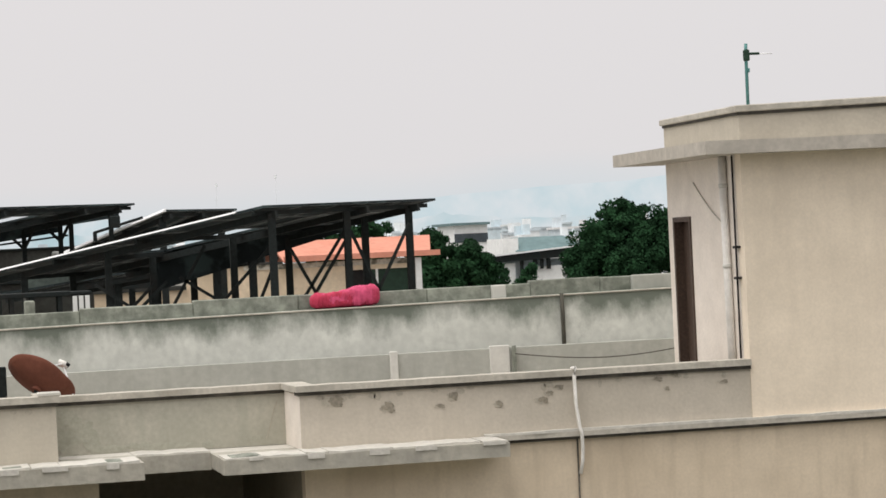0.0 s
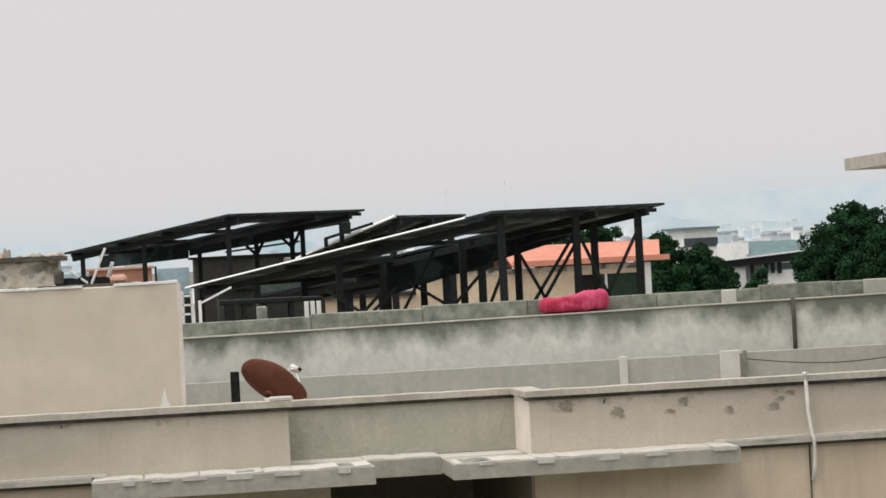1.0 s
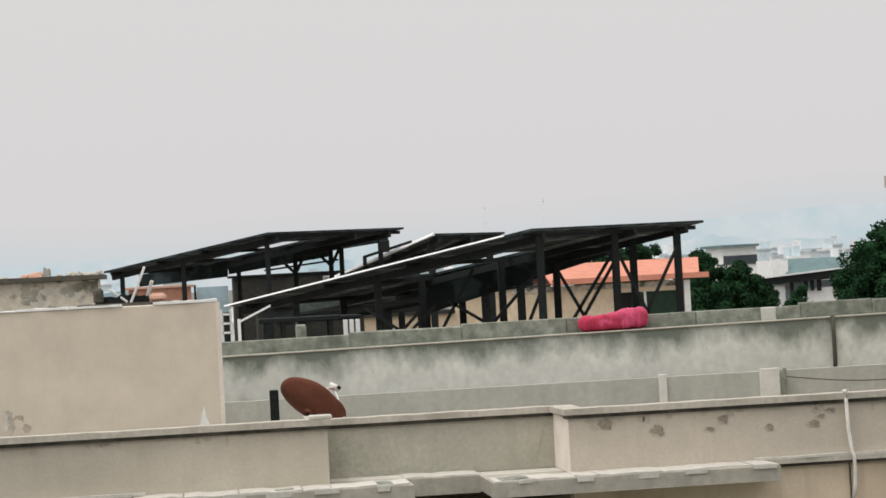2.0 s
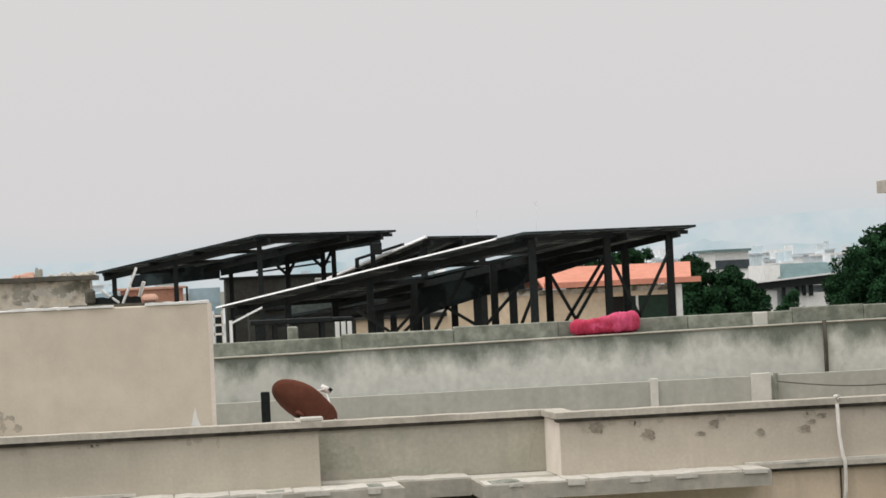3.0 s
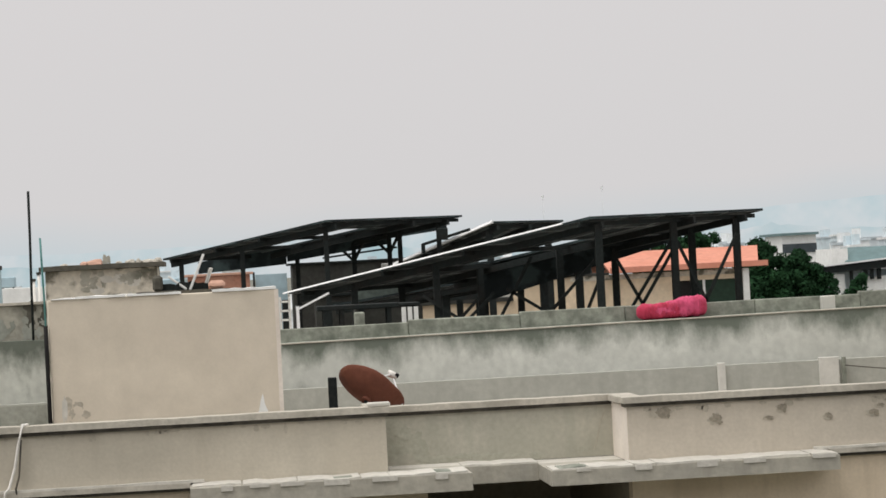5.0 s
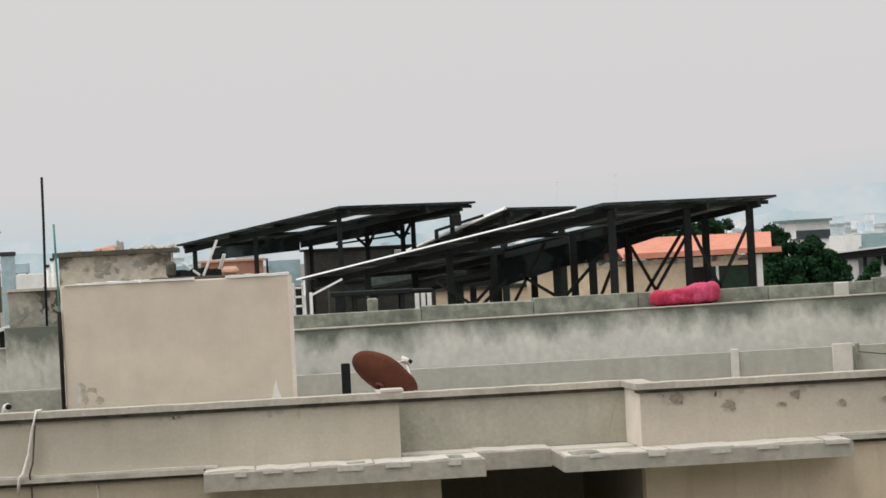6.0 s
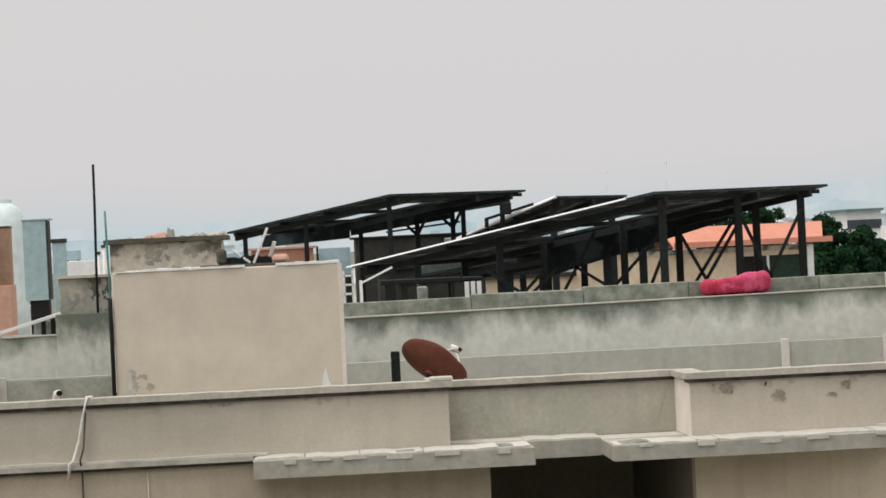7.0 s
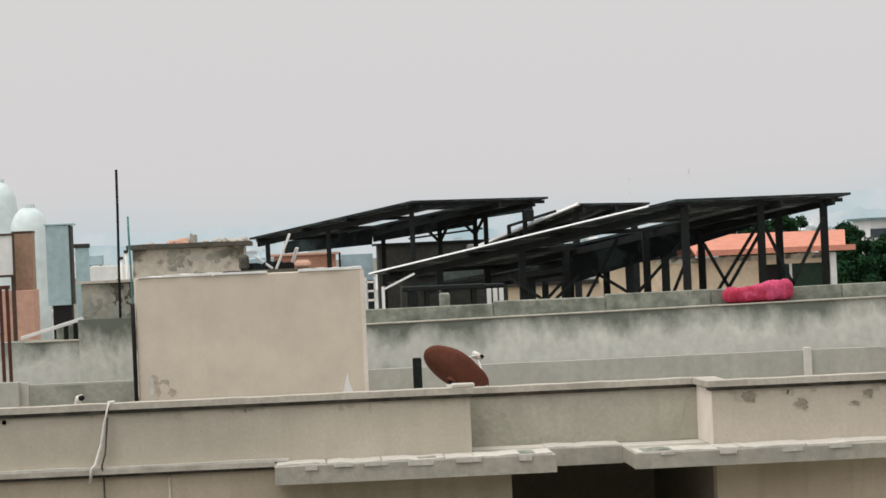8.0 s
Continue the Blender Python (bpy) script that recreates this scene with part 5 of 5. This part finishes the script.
# ---- trees ----
def tree(label, x, y, top, blobs, seed, leaves=9500, leaf=0.085):
    """A trunk with limbs, and a crown of many small leaf sprays with gaps."""
    rnd = random.Random(seed)
    t = thing("tree", label, "tree", (x, y, 0.0), "trees behind the wall")
    fork = top - 5.0
    part("trunk", tube([(x, y, 0), (x + 0.1, y, fork * 0.5), (x, y + 0.1, fork)], 0.28, 10, 0.6), BARK, t, "", True)
    bm = bmesh.new()
    for bx, by, bz, r in blobs:
        c = Vector((bx, by, bz))
        part("limb", tube([(x, y + 0.1, fork - 0.2), (Vector((x, y, fork)) + c) / 2 + Vector((0, 0, -0.3)), c], 0.11, 6, 0.3), BARK, t, "", True)
        clumps = []
        for i in range(int(34 * r * r) + 10):
            d = Vector((rnd.gauss(0, 1), rnd.gauss(0, 1), rnd.gauss(0, 1))).normalized()
            clumps.append((c + Vector((d.x, d.y, d.z * 0.85)) * r * rnd.uniform(0.3, 0.95), d, r * rnd.uniform(0.26, 0.46)))
        for i in range(int(leaves * r * r)):
            cc, out, cr = rnd.choice(clumps)
            d = (Vector((rnd.gauss(0, 1), rnd.gauss(0, 1), rnd.gauss(0, 1))) + out * 0.5).normalized()
            p = cc + Vector((d.x, d.y, d.z * 0.8)) * cr * (1 + 0.35 * noise.noise(d * 3 + cc)) * (rnd.random() ** 0.35)
            s = leaf * rnd.uniform(0.5, 1.2)
            q = (d + Vector((rnd.gauss(0, 0.7), rnd.gauss(0, 0.7), rnd.gauss(0, 0.7)))).normalized()
            e = q.orthogonal().normalized()
            e.rotate(Matrix.Rotation(rnd.uniform(0, 6.28), 3, q))
            f = q.cross(e)
            bm.faces.new([bm.verts.new(p + e * s), bm.verts.new(p + f * s * 0.45), bm.verts.new(p - e * s), bm.verts.new(p - f * s * 0.45)])
    me = bpy.data.meshes.new("crown")
    bm.to_mesh(me)
    bm.free()
    me.materials.append(LEAF)
    crown = new("crown", me)
    crown.parent = t
    crown.matrix_parent_inverse = base_of(t).inverted()


tree("broad dark green tree rising above the wall", 21.2, 58.6, 16.1, [(20.2, 58.4, 14.9, 0.95), (21.2, 58.8, 15.45, 0.9), (22.1, 58.5, 15.1, 1.0), (21.3, 58.2, 14.2, 1.1), (22.9, 58.9, 14.3, 1.2), (19.6, 58.6, 14.0, 0.8), (23.4, 59.2, 15.2, 0.9), (20.4, 58.6, 13.6, 1.1)], 3)
tree("dark green tree behind the orange-roofed house", 11.0, 42.5, 15.6, [(10.15, 42.4, 14.88, 0.65), (10.85, 42.6, 14.9, 0.66), (11.55, 42.3, 14.6, 0.62), (12.1, 42.4, 14.25, 0.58), (11.6, 42.3, 14.2, 0.75), (10.4, 42.0, 14.0, 0.9), (11.4, 42.0, 13.6, 0.9), (12.0, 42.6, 13.9, 0.6)], 5, 12000, 0.07)
tree("dark green tree with a low crown behind the panels", 8.6, 43.5, 15.6, [(8.4, 43.4, 15.1, 0.7), (9.2, 43.6, 15.2, 0.72), (7.6, 43.5, 14.85, 0.6), (8.8, 43.2, 14.2, 0.9)], 9, 11000, 0.07)

# ---- the town behind ----
def lift(x, y):
    d = max(0.0, math.hypot(x, y) - 170)
    return 16 * (1 - math.exp(-d / 350))


rnd = random.Random(11)


def town_house(label, x, y, w, d, h, mat, windows=True):
    z0 = lift(x, y) - 3
    b = thing("town_house", label, "house", (x, y, z0), "houses of the town")
    body = part("wall", box(x - w / 2, x + w / 2, y - d / 2, y + d / 2, z0, z0 + 3 + h), mat, b)
    part("roof", box(x - w / 2 - 0.3, x + w / 2 + 0.3, y - d / 2 - 0.3, y + d / 2 + 0.3, z0 + 3 + h, z0 + 3.5 + h), rnd.choice(CITY), b)
    if rnd.random() < 0.5:
        part("roof_room", box(x - w * 0.3, x + w * 0.1, y - d * 0.2, y + d * 0.3, z0 + 3.5 + h, z0 + 5.6 + h), mat, b)
    if windows:
        n = max(2, int(w / 3.2))
        for f in range(max(1, int(h / 3))):
            for i in range(n):
                wx = x - w / 2 + (i + 0.5) * w / n
                wz = z0 + 3 + h - 2.3 - f * 3
                part("window", box(wx - 0.6, wx + 0.6, y - d / 2 - 0.04, y - d / 2, wz, wz + 1.3), WINDOWDARK, b)


names = ("flat-roofed white house of the hazy town", "pale grey concrete house of the hazy town", "off-white flat-roofed house of the town", "pale blue-grey town house with a flat roof", "slate-grey town house with a flat roof")
for k in range(105):
    head = radians(rnd.uniform(-8.5, 24))
    dist = 150 + 650 * rnd.random() ** 0.8
    m = rnd.choices(range(5), (5, 4, 2, 4, 1))[0]
    w = rnd.uniform(4, 8)
    town_house(names[m], EYE[0] + dist * math.sin(head), EYE[1] + dist * math.cos(head), w, rnd.uniform(5, 9), rnd.uniform(2.5, 5.5) + (1.0 if dist > 350 else 0), CITY[m], dist < 330)

for k in range(185):
    head = radians(rnd.uniform(8, 19))
    dist = rnd.uniform(280, 760)
    m = rnd.choices(range(5), (7, 3, 1, 4, 1))[0]
    town_house(names[m], EYE[0] + dist * math.sin(head), EYE[1] + dist * math.cos(head), rnd.uniform(2.0, 5.0), rnd.uniform(3, 6), rnd.uniform(2.0, 7.0), CITY[m], dist < 380)
hall = thing("grey_roofed_hall", "hall with a grey-green hipped roof", "hall", (31.8, 112.0, 0.0))
part("wall", box(30.5, 33.9, 110.5, 116, 0, 14.35), WHITEPAINT, hall)
part("wing", box(29.5, 30.4, 110.2, 114, 0, 15.12), WHITEWASH, hall, "white flat-roofed wing")
part("roof", hexa([(30.2, 110, 14.35), (34.2, 110, 14.35), (34.2, 117, 14.35), (30.2, 117, 14.35), (31.2, 111.5, 15.15), (33.4, 111.5, 15.15), (33.4, 115, 15.15), (31.2, 115, 15.15)]), GREYROOF, hall)
hall = thing("white_house", "white flat-roofed house with a dark roof edge", "house", (32.2, 131.0, 0.0))
body = part("wall", box(31.2, 33.4, 130, 135, 0, 16.12), WHITEWASH, hall)
part("roof", box(30.9, 33.5, 129.6, 135.4, 16.12, 16.28), GREYROOF, hall)
part("band", box(31.2, 33.4, 129.9, 130, 15.0, 15.58), WINDOWDARK, hall, "dark band of windows")
for x, y, z in ((51.0, 400.0, 26.5), (61.3, 400.0, 27.6)):
    mast = thing("radio_mast", "thin lattice radio mast in the haze", "mast", (x, y, lift(x, y)))
    part("mast", tube([(x, y, lift(x, y)), (x, y, z)], 0.05, 6, 0.5), CITY[0], mast)
    part("crossbar", bar((x - 0.5, y, z - 2.2), (x + 0.5, y, z - 2.2), 0.04), CITY[0], mast)
    part("aerial", tube([(x, y, z), (x, y, z + 0.6)], 0.2, 6), CITY[0], mast)


# hills far behind, their haze put into a glowing colour
def ridge(name, dist, mat, base, shape, label):
    bm = bmesh.new()
    rows = []
    for i in range(601):
        a = radians(-60 + 120 * i / 600)
        x, y = dist * math.sin(a), dist * math.cos(a)
        rows.append((bm.verts.new((x, y, -20)), bm.verts.new((x, y, base + shape(math.degrees(a))))))
    for p, q in zip(rows, rows[1:]):
        bm.faces.new((p[0], q[0], q[1], p[1]))
    structure(name, bm, mat, label)


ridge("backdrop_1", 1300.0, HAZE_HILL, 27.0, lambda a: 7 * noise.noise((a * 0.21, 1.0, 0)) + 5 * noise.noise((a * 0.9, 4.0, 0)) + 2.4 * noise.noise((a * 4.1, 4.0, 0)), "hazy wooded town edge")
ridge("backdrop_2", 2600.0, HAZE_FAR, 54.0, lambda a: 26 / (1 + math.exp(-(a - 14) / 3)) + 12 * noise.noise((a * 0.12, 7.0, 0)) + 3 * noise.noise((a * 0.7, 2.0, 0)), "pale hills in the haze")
